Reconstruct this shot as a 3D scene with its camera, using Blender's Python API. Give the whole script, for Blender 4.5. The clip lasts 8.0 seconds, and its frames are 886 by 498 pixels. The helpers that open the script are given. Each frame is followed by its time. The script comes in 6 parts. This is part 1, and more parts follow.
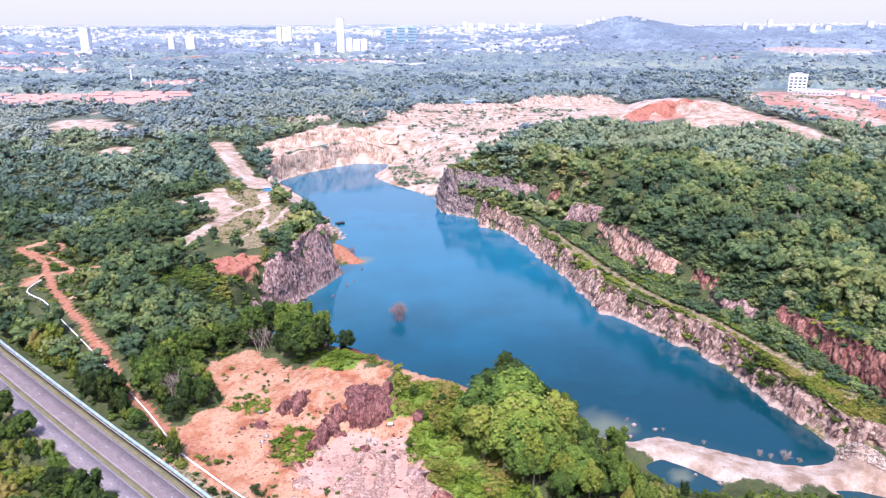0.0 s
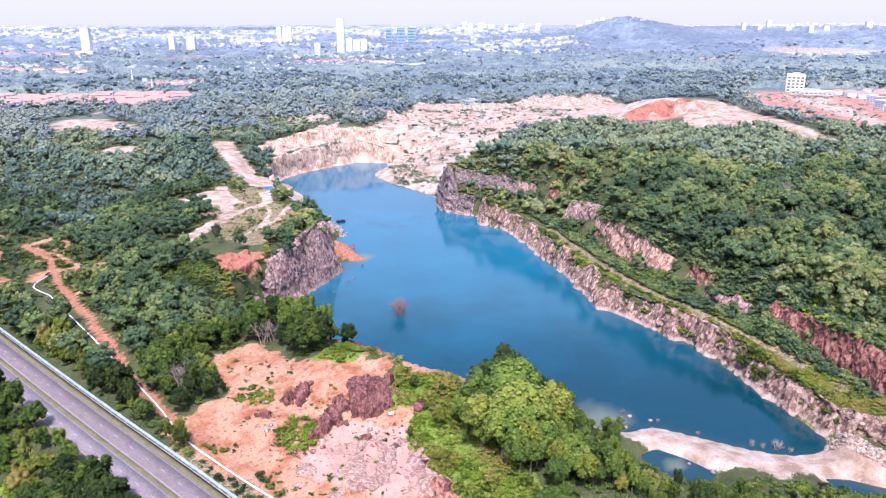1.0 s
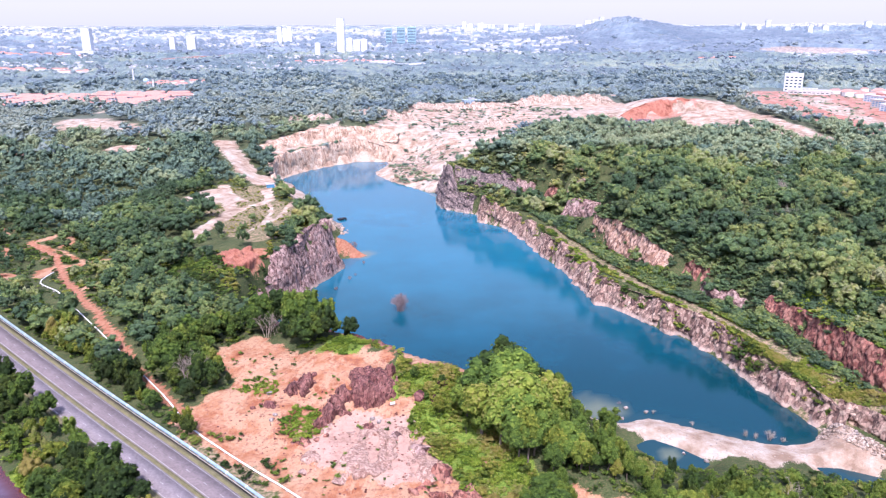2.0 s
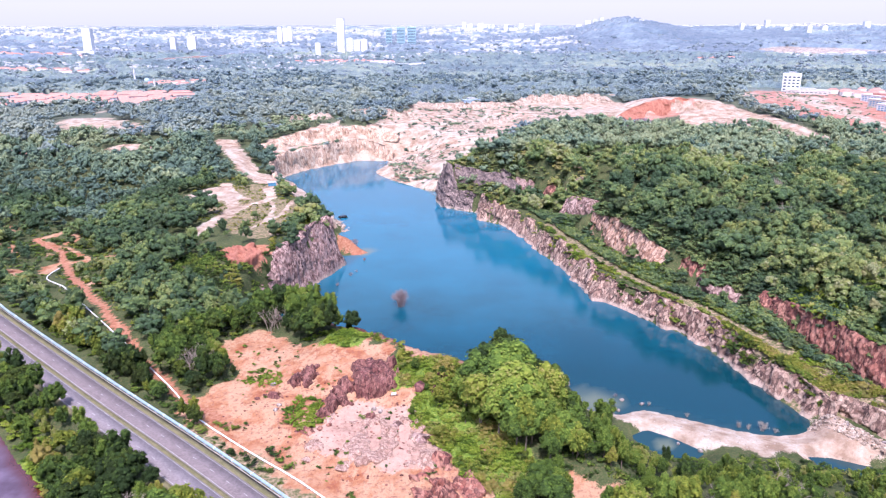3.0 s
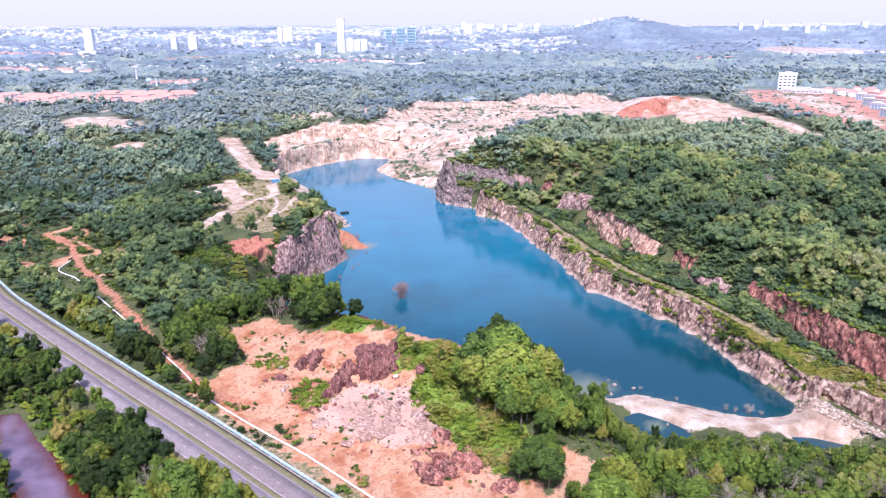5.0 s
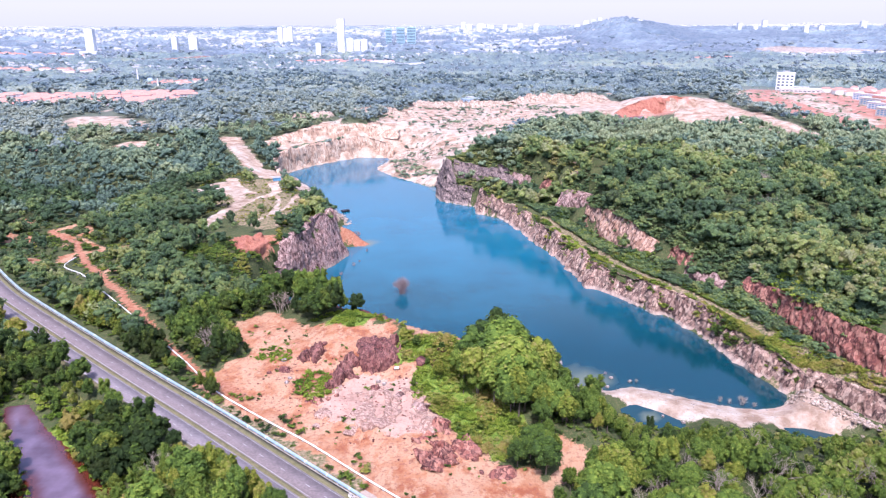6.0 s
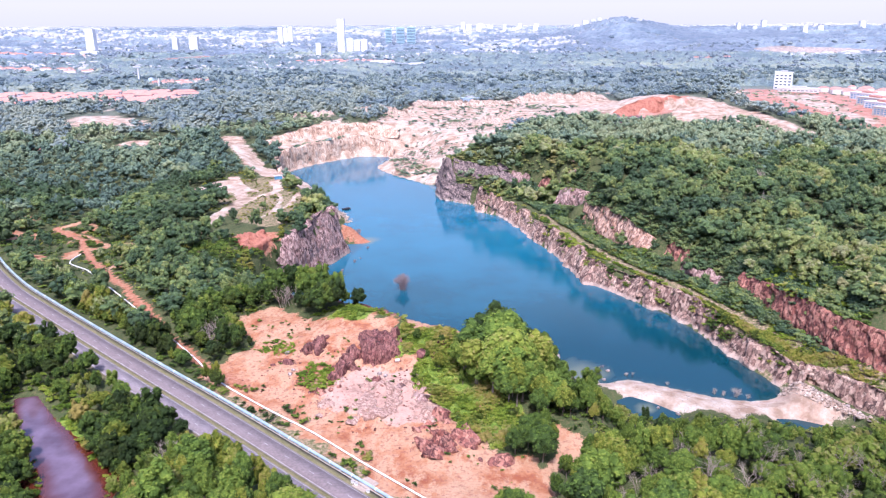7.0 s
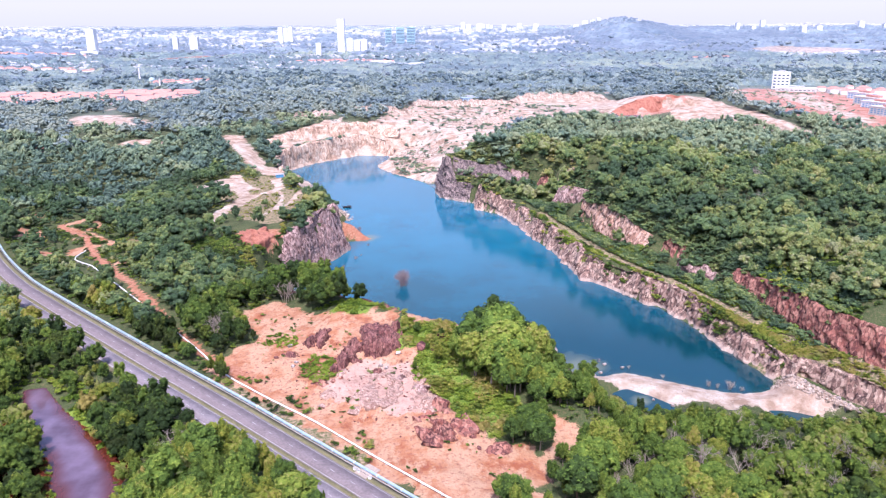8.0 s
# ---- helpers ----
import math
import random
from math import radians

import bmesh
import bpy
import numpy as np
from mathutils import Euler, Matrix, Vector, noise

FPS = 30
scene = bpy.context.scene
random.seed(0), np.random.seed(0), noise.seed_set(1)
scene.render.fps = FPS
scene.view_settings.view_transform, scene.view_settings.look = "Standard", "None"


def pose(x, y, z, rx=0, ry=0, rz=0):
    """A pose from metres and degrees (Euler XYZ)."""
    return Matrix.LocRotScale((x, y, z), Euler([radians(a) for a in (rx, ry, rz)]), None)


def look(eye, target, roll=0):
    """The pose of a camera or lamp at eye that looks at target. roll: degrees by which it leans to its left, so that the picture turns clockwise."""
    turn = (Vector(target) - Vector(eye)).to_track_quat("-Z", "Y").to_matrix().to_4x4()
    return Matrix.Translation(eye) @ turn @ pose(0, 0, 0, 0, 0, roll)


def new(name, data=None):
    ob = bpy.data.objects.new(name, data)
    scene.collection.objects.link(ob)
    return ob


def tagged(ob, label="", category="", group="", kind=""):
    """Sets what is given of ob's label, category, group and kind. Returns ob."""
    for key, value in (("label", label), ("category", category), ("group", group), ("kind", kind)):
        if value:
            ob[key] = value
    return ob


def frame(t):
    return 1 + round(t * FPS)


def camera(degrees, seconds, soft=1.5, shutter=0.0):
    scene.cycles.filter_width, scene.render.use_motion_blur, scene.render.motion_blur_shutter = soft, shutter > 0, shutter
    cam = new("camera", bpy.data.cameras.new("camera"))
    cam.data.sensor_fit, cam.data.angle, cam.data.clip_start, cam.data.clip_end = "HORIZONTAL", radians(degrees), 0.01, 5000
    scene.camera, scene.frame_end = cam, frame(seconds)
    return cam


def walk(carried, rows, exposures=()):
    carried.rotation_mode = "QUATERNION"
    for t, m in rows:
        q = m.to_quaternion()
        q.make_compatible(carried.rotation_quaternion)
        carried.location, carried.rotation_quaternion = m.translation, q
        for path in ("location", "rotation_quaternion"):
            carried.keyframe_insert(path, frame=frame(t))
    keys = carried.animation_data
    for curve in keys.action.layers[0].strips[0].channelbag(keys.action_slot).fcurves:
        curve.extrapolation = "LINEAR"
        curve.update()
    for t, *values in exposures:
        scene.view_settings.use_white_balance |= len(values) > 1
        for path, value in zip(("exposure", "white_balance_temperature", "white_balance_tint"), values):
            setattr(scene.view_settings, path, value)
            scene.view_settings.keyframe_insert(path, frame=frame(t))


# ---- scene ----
cam = camera(62.0, 8.0, 1.2)
METRES, EYE, TILT, LEAN, TURN = 67.0, 179.8, -17.4, 0.0, 0.0
ROWS = [
    (0.0, 0.0000, 0.0000, 0.0000, 0.00, 0.00, -0.00),
    (0.5, 0.0001, -0.0562, -0.0178, -0.01, 0.02, 0.01),
    (1.0, 0.0004, -0.1118, -0.0356, -0.02, 0.02, 0.01),
    (1.5, -0.0001, -0.1674, -0.0537, -0.02, 0.02, 0.04),
    (3.0, -0.0005, -0.3320, -0.1066, -0.03, 0.03, 0.03),
    (3.5, -0.0003, -0.3873, -0.1242, -0.04, 0.03, 0.04),
    (4.0, -0.0002, -0.4419, -0.1423, -0.04, 0.04, 0.04),
    (4.5, -0.0000, -0.4968, -0.1603, -0.05, 0.04, 0.05),
    (6.0, 0.0007, -0.6614, -0.2141, -0.06, 0.05, 0.08),
    (6.5, 0.0008, -0.7164, -0.2314, -0.07, 0.05, 0.10),
    (7.0, 0.0010, -0.7715, -0.2488, -0.07, 0.05, 0.11),
    (7.5, 0.0011, -0.8264, -0.2665, -0.08, 0.06, 0.11),
    (8.0, 0.0013, -0.8816, -0.2835, -0.09, 0.05, 0.11),
]
walk(cam, [(t, pose(0, 0, EYE, TILT, LEAN, TURN) @ pose(METRES * x, METRES * y, METRES * z, 90 + pitch, roll, yaw)) for t, x, y, z, yaw, pitch, roll in ROWS],
     [(0.0, 1.11, 5720, 27), (8.0, 1.11, 5670, 27)])

# ---- light: hazy tropical day, the sun high behind the camera ----
SUN_UP, SUN_FROM = 58.0, 184.0  # elevation; compass bearing of the sun, 0 is +y, clockwise
world = bpy.data.worlds.new("sky")
scene.world = world
world.use_nodes = True
wt = world.node_tree
sky = wt.nodes.new("ShaderNodeTexSky")
sky.sky_type = "NISHITA"
sky.sun_disc = False
sky.sun_elevation = radians(SUN_UP)
sky.sun_rotation = radians(SUN_FROM)
sky.air_density, sky.dust_density, sky.ozone_density = 1.0, 3.0, 2.0
wt.links.new(sky.outputs[0], wt.nodes["Background"].inputs[0])
wt.nodes["Background"].inputs[1].default_value = 0.15
sun = new("sun", bpy.data.lights.new("sun", "SUN"))
sun.data.energy, sun.data.angle, sun.data.color = 2.95, radians(1.5), (1.0, 0.95, 0.88)
a, e = radians(SUN_FROM), radians(SUN_UP)
sun.matrix_world = look((0, 0, 600), Vector((0, 0, 600)) - Vector((math.sin(a) * math.cos(e), math.cos(a) * math.cos(e), math.sin(e))))


# ---- materials ----
def mat(name, rough=0.8, metal=0.0, spec=0.3):
    m = bpy.data.materials.new(name)
    m.use_nodes = True
    b = m.node_tree.nodes["Principled BSDF"]
    b.inputs["Roughness"].default_value = rough
    b.inputs["Metallic"].default_value = metal
    b.inputs["Specular IOR Level"].default_value = spec
    return m, m.node_tree, b


def tex_noise(nt, scale, detail=6.0, rough=0.6, stretch=None):
    co = nt.nodes.new("ShaderNodeTexCoord")
    tx = nt.nodes.new("ShaderNodeTexNoise")
    tx.inputs["Scale"].default_value = scale
    tx.inputs["Detail"].default_value = detail
    tx.inputs["Roughness"].default_value = rough
    if stretch:
        mp = nt.nodes.new("ShaderNodeMapping")
        mp.inputs["Scale"].default_value = stretch
        nt.links.new(co.outputs["Object"], mp.inputs[0])
        nt.links.new(mp.outputs[0], tx.inputs["Vector"])
    else:
        nt.links.new(co.outputs["Object"], tx.inputs["Vector"])
    return calc(nt, "MULTIPLY_ADD", tx.outputs[0], 1.9, True, -0.45)


def ramp(nt, fac, stops):
    r = nt.nodes.new("ShaderNodeValToRGB")
    el = r.color_ramp.elements
    while len(el) < len(stops):
        el.new(0.5)
    for q, (p, c) in zip(el, stops):
        q.position, q.color = p, (*c, 1.0)
    nt.links.new(fac, r.inputs[0])
    return r.outputs[0]


def mix(nt, fac, c1, c2, blend="MIX"):
    n = nt.nodes.new("ShaderNodeMix")
    n.data_type, n.blend_type = "RGBA", blend
    for sock, v in ((n.inputs[0], fac), (n.inputs[6], c1), (n.inputs[7], c2)):
        if isinstance(v, (int, float)):
            sock.default_value = v
        elif isinstance(v, tuple):
            sock.default_value = (*v, 1.0)
        else:
            nt.links.new(v, sock)
    return n.outputs[2]


def calc(nt, op, v1, v2=0.0, clamp=False, v3=0.0):
    n = nt.nodes.new("ShaderNodeMath")
    n.operation, n.use_clamp = op, clamp
    for sock, v in zip(n.inputs, (v1, v2, v3)):
        if isinstance(v, (int, float)):
            sock.default_value = v
        else:
            nt.links.new(v, sock)
    return n.outputs[0]


def attr(nt, name):
    n = nt.nodes.new("ShaderNodeAttribute")
    n.attribute_name = name
    return n.outputs["Fac"]


def bump(nt, b, height, strength, dist):
    n = nt.nodes.new("ShaderNodeBump")
    n.inputs["Strength"].default_value, n.inputs["Distance"].default_value = strength, dist
    nt.links.new(height, n.inputs["Height"])
    nt.links.new(n.outputs[0], b.inputs["Normal"])


def haze_film(nt, b, weight, rough=0.3, ior=1.5):
    """A glossy coat lying level, whose shine at a flat angle stands in for distance haze."""
    up = nt.nodes.new("ShaderNodeCombineXYZ")
    up.inputs[2].default_value = 1.0
    nt.links.new(up.outputs[0], b.inputs["Coat Normal"])
    b.inputs["Coat Roughness"].default_value = rough
    b.inputs["Coat IOR"].default_value = ior
    if isinstance(weight, (int, float)):
        b.inputs["Coat Weight"].default_value = weight
    else:
        nt.links.new(weight, b.inputs["Coat Weight"])


def simple(name, c1, c2, scale, rough=0.75, metal=0.0, spec=0.3, bumpy=0.0, dist=0.05, stretch=None):
    """A two-tone surface with fine grain and broad wear."""
    m, nt, b = mat(name, rough, metal, spec)
    big, fine = tex_noise(nt, scale, 5, 0.6, stretch), tex_noise(nt, scale * 7, 4, 0.7, stretch)
    col = ramp(nt, big, [(0.2, c1), (0.8, c2)])
    col = mix(nt, 0.35, col, ramp(nt, fine, [(0.3, tuple(v * 0.6 for v in c1)), (0.75, tuple(min(1, v * 1.3) for v in c2))]))
    nt.links.new(col, b.inputs["Base Color"])
    if bumpy:
        bump(nt, b, fine, bumpy, dist)
    return m


def leaf_material(name, stops, fine_scale=0.9, sheen=0.2, relief=1.0, hue=0.0):
    """Foliage: the tone goes by a per-tree value with painted crown shade and by noise of two sizes, with leafy relief.
    """
    m, nt, b = mat(name, 0.75, 0.0, 0.12)
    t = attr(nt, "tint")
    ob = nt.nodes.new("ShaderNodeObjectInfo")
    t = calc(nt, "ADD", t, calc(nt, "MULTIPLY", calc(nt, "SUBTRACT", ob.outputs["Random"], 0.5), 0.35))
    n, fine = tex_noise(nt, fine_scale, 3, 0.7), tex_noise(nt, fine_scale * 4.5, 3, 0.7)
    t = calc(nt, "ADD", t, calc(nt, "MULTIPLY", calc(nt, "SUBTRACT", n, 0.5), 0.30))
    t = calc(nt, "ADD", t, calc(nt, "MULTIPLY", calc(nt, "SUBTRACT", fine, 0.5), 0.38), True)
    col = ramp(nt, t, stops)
    if hue:
        # some crowns turn olive or brownish
        turn = calc(nt, "ADD", tex_noise(nt, hue, 2, 0.5), calc(nt, "MULTIPLY", calc(nt, "SUBTRACT", ob.outputs["Random"], 0.5), 0.7))
        col = mix(nt, ramp(nt, turn, [(0.42, (0, 0, 0)), (0.78, (1, 1, 1))]), col, mix(nt, 1.0, col, (1.22, 0.98, 0.85), "MULTIPLY"))
    nt.links.new(col, b.inputs["Base Color"])
    b.inputs["Sheen Weight"].default_value = sheen
    b.inputs["Sheen Roughness"].default_value = 0.5
    bump(nt, b, fine, 1.0, relief)
    # light passes through the leaves
    glow = nt.nodes.new("ShaderNodeBsdfTranslucent")
    both = nt.nodes.new("ShaderNodeMixShader")
    both.inputs[0].default_value = 0.15
    nt.links.new(mix(nt, 0.5, ramp(nt, t, stops), (0.16, 0.20, 0.05)), glow.inputs[0])
    nt.links.new(b.outputs[0], both.inputs[1])
    nt.links.new(glow.outputs[0], both.inputs[2])
    nt.links.new(both.outputs[0], nt.nodes["Material Output"].inputs[0])
    return m


NEAR_GREENS = [(0.05, (0.030, 0.054, 0.018)), (0.3, (0.064, 0.112, 0.024)), (0.55, (0.118, 0.188, 0.030)), (0.82, (0.215, 0.285, 0.042)), (1.0, (0.28, 0.28, 0.09))]
M_LEAF_TREE = leaf_material("leaf_tree", NEAR_GREENS, 8.0, 0.0, 0.5, 0.3)
M_LEAF = leaf_material("leaf_near", NEAR_GREENS, 0.6, 0.0, 0.6, 0.09)
# Distance haze put into the leaf colours: each farther band paler and bluer.
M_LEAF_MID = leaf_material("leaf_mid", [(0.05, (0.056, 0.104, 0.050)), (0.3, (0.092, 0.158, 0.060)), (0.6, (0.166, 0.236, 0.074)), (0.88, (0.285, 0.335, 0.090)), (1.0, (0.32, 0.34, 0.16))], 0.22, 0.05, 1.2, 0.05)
M_LEAF_FAR = leaf_material("leaf_far_hazed", [(0.05, (0.098, 0.162, 0.122)), (0.35, (0.160, 0.245, 0.160)), (0.7, (0.258, 0.338, 0.185)), (1.0, (0.33, 0.38, 0.20))], 0.14, 0.06, 2.0)
M_LEAF_WIDE = leaf_material("leaf_wide_hazed", [(0.05, (0.125, 0.190, 0.222)), (0.4, (0.190, 0.265, 0.272)), (0.75, (0.258, 0.330, 0.285)), (1.0, (0.32, 0.365, 0.28))], 0.10, 0.12, 2.5)
M_LEAF_EDGE = leaf_material("leaf_edge_hazed", [(0.05, (0.100, 0.142, 0.188)), (0.45, (0.160, 0.215, 0.262)), (0.75, (0.208, 0.265, 0.292)), (1.0, (0.26, 0.305, 0.30))], 0.02, 0.4)
M_SHRUB = leaf_material("leaf_shrub", [(0.1, (0.075, 0.14, 0.018)), (0.5, (0.19, 0.285, 0.028)), (0.9, (0.31, 0.38, 0.045)), (1.0, (0.34, 0.33, 0.10))], 0.9, 0.0, 0.5)
M_BARK = simple("bark", (0.10, 0.075, 0.055), (0.22, 0.18, 0.14), 3.0, 0.9, bumpy=0.4, stretch=(1, 1, 0.2))
M_DEAD = simple("dead_wood", (0.22, 0.18, 0.145), (0.38, 0.32, 0.26), 2.0, 0.9)
M_DEADPURPLE = simple("drowned_twigs", (0.16, 0.12, 0.12), (0.30, 0.24, 0.24), 2.0, 0.9)


def rock_material(name, dark, midc, light, stain, scale=0.3, band=0.0):
    m, nt, b = mat(name, 0.85, 0.0, 0.25)
    big = tex_noise(nt, scale, 8, 0.65, (1, 1, 0.6))
    vert = tex_noise(nt, scale * 3, 6, 0.65, (1, 1, 0.25))
    fine = tex_noise(nt, scale * 14, 6, 0.75)
    col = ramp(nt, big, [(0.28, dark), (0.5, midc), (0.72, light)])
    col = mix(nt, ramp(nt, vert, [(0.42, (0, 0, 0)), (0.62, (1, 1, 1))]), col, mix(nt, fine, dark, stain))
    col = mix(nt, 0.3, col, ramp(nt, fine, [(0.32, tuple(v * 0.5 for v in dark)), (0.5, midc), (0.66, tuple(min(1, v * 1.25) for v in light))]))
    co = nt.nodes.new("ShaderNodeTexCoord")
    mp = nt.nodes.new("ShaderNodeMapping")
    mp.inputs["Scale"].default_value = (1, 1, 0.45)
    mp.inputs["Rotation"].default_value = (0.2, 0.15, 0)
    warp = mix(nt, 0.12, mp.outputs[0], fine, "ADD")
    nt.links.new(co.outputs["Object"], mp.inputs[0])
    for size, width, dark_by in ((scale * 1.0, 0.05, 0.9), (scale * 3.0, 0.06, 0.65)):
        vo = nt.nodes.new("ShaderNodeTexVoronoi")
        vo.feature = "DISTANCE_TO_EDGE"
        vo.inputs["Scale"].default_value = size
        nt.links.new(warp, vo.inputs["Vector"])
        joint = ramp(nt, vo.outputs["Distance"], [(0.0, (dark_by, dark_by, dark_by)), (width, (dark_by, dark_by, dark_by)), (width * 2.2, (0, 0, 0))])
        col = mix(nt, joint, col, tuple(v * 0.35 for v in dark))
        cellc = nt.nodes.new("ShaderNodeTexVoronoi")
        cellc.inputs["Scale"].default_value = size
        nt.links.new(warp, cellc.inputs["Vector"])
        bw = nt.nodes.new("ShaderNodeSeparateXYZ")
        nt.links.new(cellc.outputs["Color"], bw.inputs[0])
        col = mix(nt, 0.46, col, ramp(nt, bw.outputs[0], [(0.15, tuple(v * 0.7 for v in dark)), (0.5, midc), (0.85, light)]))
    if band:
        geo = nt.nodes.new("ShaderNodeNewGeometry")
        sep = nt.nodes.new("ShaderNodeSeparateXYZ")
        nt.links.new(geo.outputs["Position"], sep.inputs[0])
        h = calc(nt, "ADD", sep.outputs[2], calc(nt, "MULTIPLY", fine, -2.5))
        f = ramp(nt, calc(nt, "MULTIPLY", h, 1.0 / band), [(0.0, (1, 1, 1)), (0.7, (0, 0, 0))])
        col = mix(nt, calc(nt, "MULTIPLY", f, 0.6), col, (0.48, 0.37, 0.30))
    nt.links.new(col, b.inputs["Base Color"])
    bump(nt, b, calc(nt, "ADD", fine, vert), 0.5, 0.2)
    return m


M_ROCK = rock_material("purple_grey_rock", (0.060, 0.034, 0.032), (0.275, 0.160, 0.120), (0.54, 0.395, 0.300), (0.25, 0.125, 0.085), 0.24, band=2.0)
M_ROCKRED = rock_material("red_brown_rock", (0.075, 0.028, 0.030), (0.28, 0.098, 0.072), (0.48, 0.25, 0.18), (0.38, 0.14, 0.08), 0.25)
M_ROCKPINK = rock_material("pink_rock", (0.10, 0.055, 0.05), (0.30, 0.185, 0.16), (0.52, 0.38, 0.33), (0.36, 0.18, 0.12))
M_SLAB = rock_material("pale_pink_slab", (0.26, 0.14, 0.105), (0.40, 0.255, 0.195), (0.50, 0.36, 0.285), (0.44, 0.24, 0.16), 0.4)
M_ROCKPALE = rock_material("pale_quarry_rock", (0.25, 0.17, 0.125), (0.42, 0.32, 0.245), (0.56, 0.475, 0.395), (0.44, 0.27, 0.165))
M_ROCKDARK = rock_material("weathered_purple_rock", (0.050, 0.020, 0.020), (0.175, 0.062, 0.056), (0.32, 0.160, 0.130), (0.23, 0.080, 0.058), 0.4)
M_ROCKMAUVE = rock_material("mauve_slab_rock", (0.085, 0.045, 0.042), (0.34, 0.205, 0.18), (0.55, 0.40, 0.35), (0.26, 0.14, 0.115), band=3.0)
M_ROCKGREY = rock_material("dark_grey_rock", (0.050, 0.040, 0.042), (0.17, 0.125, 0.12), (0.36, 0.27, 0.24), (0.26, 0.16, 0.11), band=2.5)
M_ROCKORANGE = rock_material("orange_streaked_rock", (0.12, 0.06, 0.05), (0.42, 0.235, 0.15), (0.58, 0.41, 0.31), (0.52, 0.24, 0.11), 0.22)
M_ROCKFAR = rock_material("sunlit_orange_rock", (0.36, 0.225, 0.155), (0.52, 0.36, 0.255), (0.62, 0.51, 0.40), (0.52, 0.28, 0.165), 0.16)
M_REDEARTH = simple("red_earth", (0.24, 0.075, 0.050), (0.37, 0.170, 0.115), 0.25, 0.95, bumpy=0.6, dist=0.3)
M_BOULDER = rock_material("boulder_stone", (0.16, 0.12, 0.11), (0.34, 0.27, 0.24), (0.55, 0.48, 0.43), (0.30, 0.20, 0.16), 0.3)


def ground_material():
    m, nt, b = mat("ground", 0.9, 0.0, 0.15)
    big, midn, fine = tex_noise(nt, 0.012, 6, 0.6), tex_noise(nt, 0.08, 7, 0.65), tex_noise(nt, 0.6, 6, 0.7)
    torn = calc(nt, "MULTIPLY", calc(nt, "SUBTRACT", mix(nt, 0.6, tex_noise(nt, 0.35, 5, 0.7), tex_noise(nt, 1.6, 5, 0.75)), 0.5), 1.5)

    def ragged(name):
        """The share of a cover, with its edge torn by fine noise."""
        return ramp(nt, calc(nt, "ADD", attr(nt, name), torn), [(0.44, (0, 0, 0)), (0.58, (1, 1, 1))])

    green = ramp(nt, mix(nt, 0.6, midn, tex_noise(nt, 1.8, 4, 0.7)), [(0.2, (0.020, 0.034, 0.012)), (0.5, (0.050, 0.070, 0.024)), (0.8, (0.11, 0.12, 0.05))])
    green = mix(nt, ramp(nt, mix(nt, 0.5, fine, tex_noise(nt, 2.6, 4, 0.75)), [(0.50, (0, 0, 0)), (0.66, (0.8, 0.8, 0.8))]), green, (0.125, 0.105, 0.052))
    # Haze painted into the far land: a pale blue-grey base colour.
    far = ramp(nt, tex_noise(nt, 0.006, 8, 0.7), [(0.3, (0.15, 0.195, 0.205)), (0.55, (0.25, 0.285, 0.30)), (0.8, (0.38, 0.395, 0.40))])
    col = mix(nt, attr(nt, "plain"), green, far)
    grass = ramp(nt, mix(nt, 0.5, fine, tex_noise(nt, 2.2, 4, 0.7)), [(0.28, (0.045, 0.085, 0.014)), (0.45, (0.105, 0.17, 0.022)), (0.62, (0.185, 0.24, 0.035)), (0.8, (0.27, 0.25, 0.10))])
    col = mix(nt, ragged("grass"), col, grass)
    scrub = ramp(nt, fine, [(0.3, (0.075, 0.092, 0.03)), (0.48, (0.17, 0.145, 0.075)), (0.70, (0.36, 0.25, 0.17))])
    col = mix(nt, ragged("scrub"), col, scrub)
    streak = tex_noise(nt, 0.11, 7, 0.7, (1.0, 0.7, 1.0))
    dirt = ramp(nt, midn, [(0.25, (0.25, 0.082, 0.038)), (0.42, (0.33, 0.145, 0.074)), (0.58, (0.375, 0.200, 0.115)), (0.75, (0.42, 0.265, 0.168))])
    dirt = mix(nt, ramp(nt, streak, [(0.45, (0, 0, 0)), (0.60, (1, 1, 1))]), dirt, (0.40, 0.245, 0.150))
    dirt = mix(nt, ramp(nt, fine, [(0.25, (0.75, 0.75, 0.75)), (0.46, (0, 0, 0))]), dirt, (0.22, 0.085, 0.06))
    pale = ramp(nt, mix(nt, 0.5, midn, fine), [(0.2, (0.26, 0.150, 0.112)), (0.45, (0.39, 0.250, 0.190)), (0.8, (0.48, 0.340, 0.265))])
    dirt = mix(nt, ragged("pale"), dirt, pale)
    col = mix(nt, ragged("dirt"), col, dirt)
    plateau = ramp(nt, mix(nt, 0.4, midn, tex_noise(nt, 0.03, 6, 0.65, (1.0, 1.3, 1.0))), [(0.25, (0.29, 0.110, 0.075)), (0.5, (0.35, 0.172, 0.125)), (0.78, (0.41, 0.275, 0.215))])
    col = mix(nt, ragged("plateau"), col, plateau)
    red = ramp(nt, fine, [(0.2, (0.24, 0.085, 0.045)), (0.5, (0.32, 0.140, 0.082)), (0.8, (0.40, 0.222, 0.148))])
    col = mix(nt, ragged("red"), col, red)
    sand = ramp(nt, midn, [(0.28, (0.23, 0.158, 0.110)), (0.45, (0.34, 0.262, 0.198)), (0.6, (0.41, 0.345, 0.278)), (0.75, (0.47, 0.415, 0.352))])
    sand = mix(nt, ramp(nt, big, [(0.42, (0.45, 0.45, 0.45)), (0.56, (0, 0, 0))]), sand, ramp(nt, midn, [(0.3, (0.24, 0.14, 0.09)), (0.5, (0.40, 0.25, 0.17)), (0.7, (0.50, 0.36, 0.27))]))
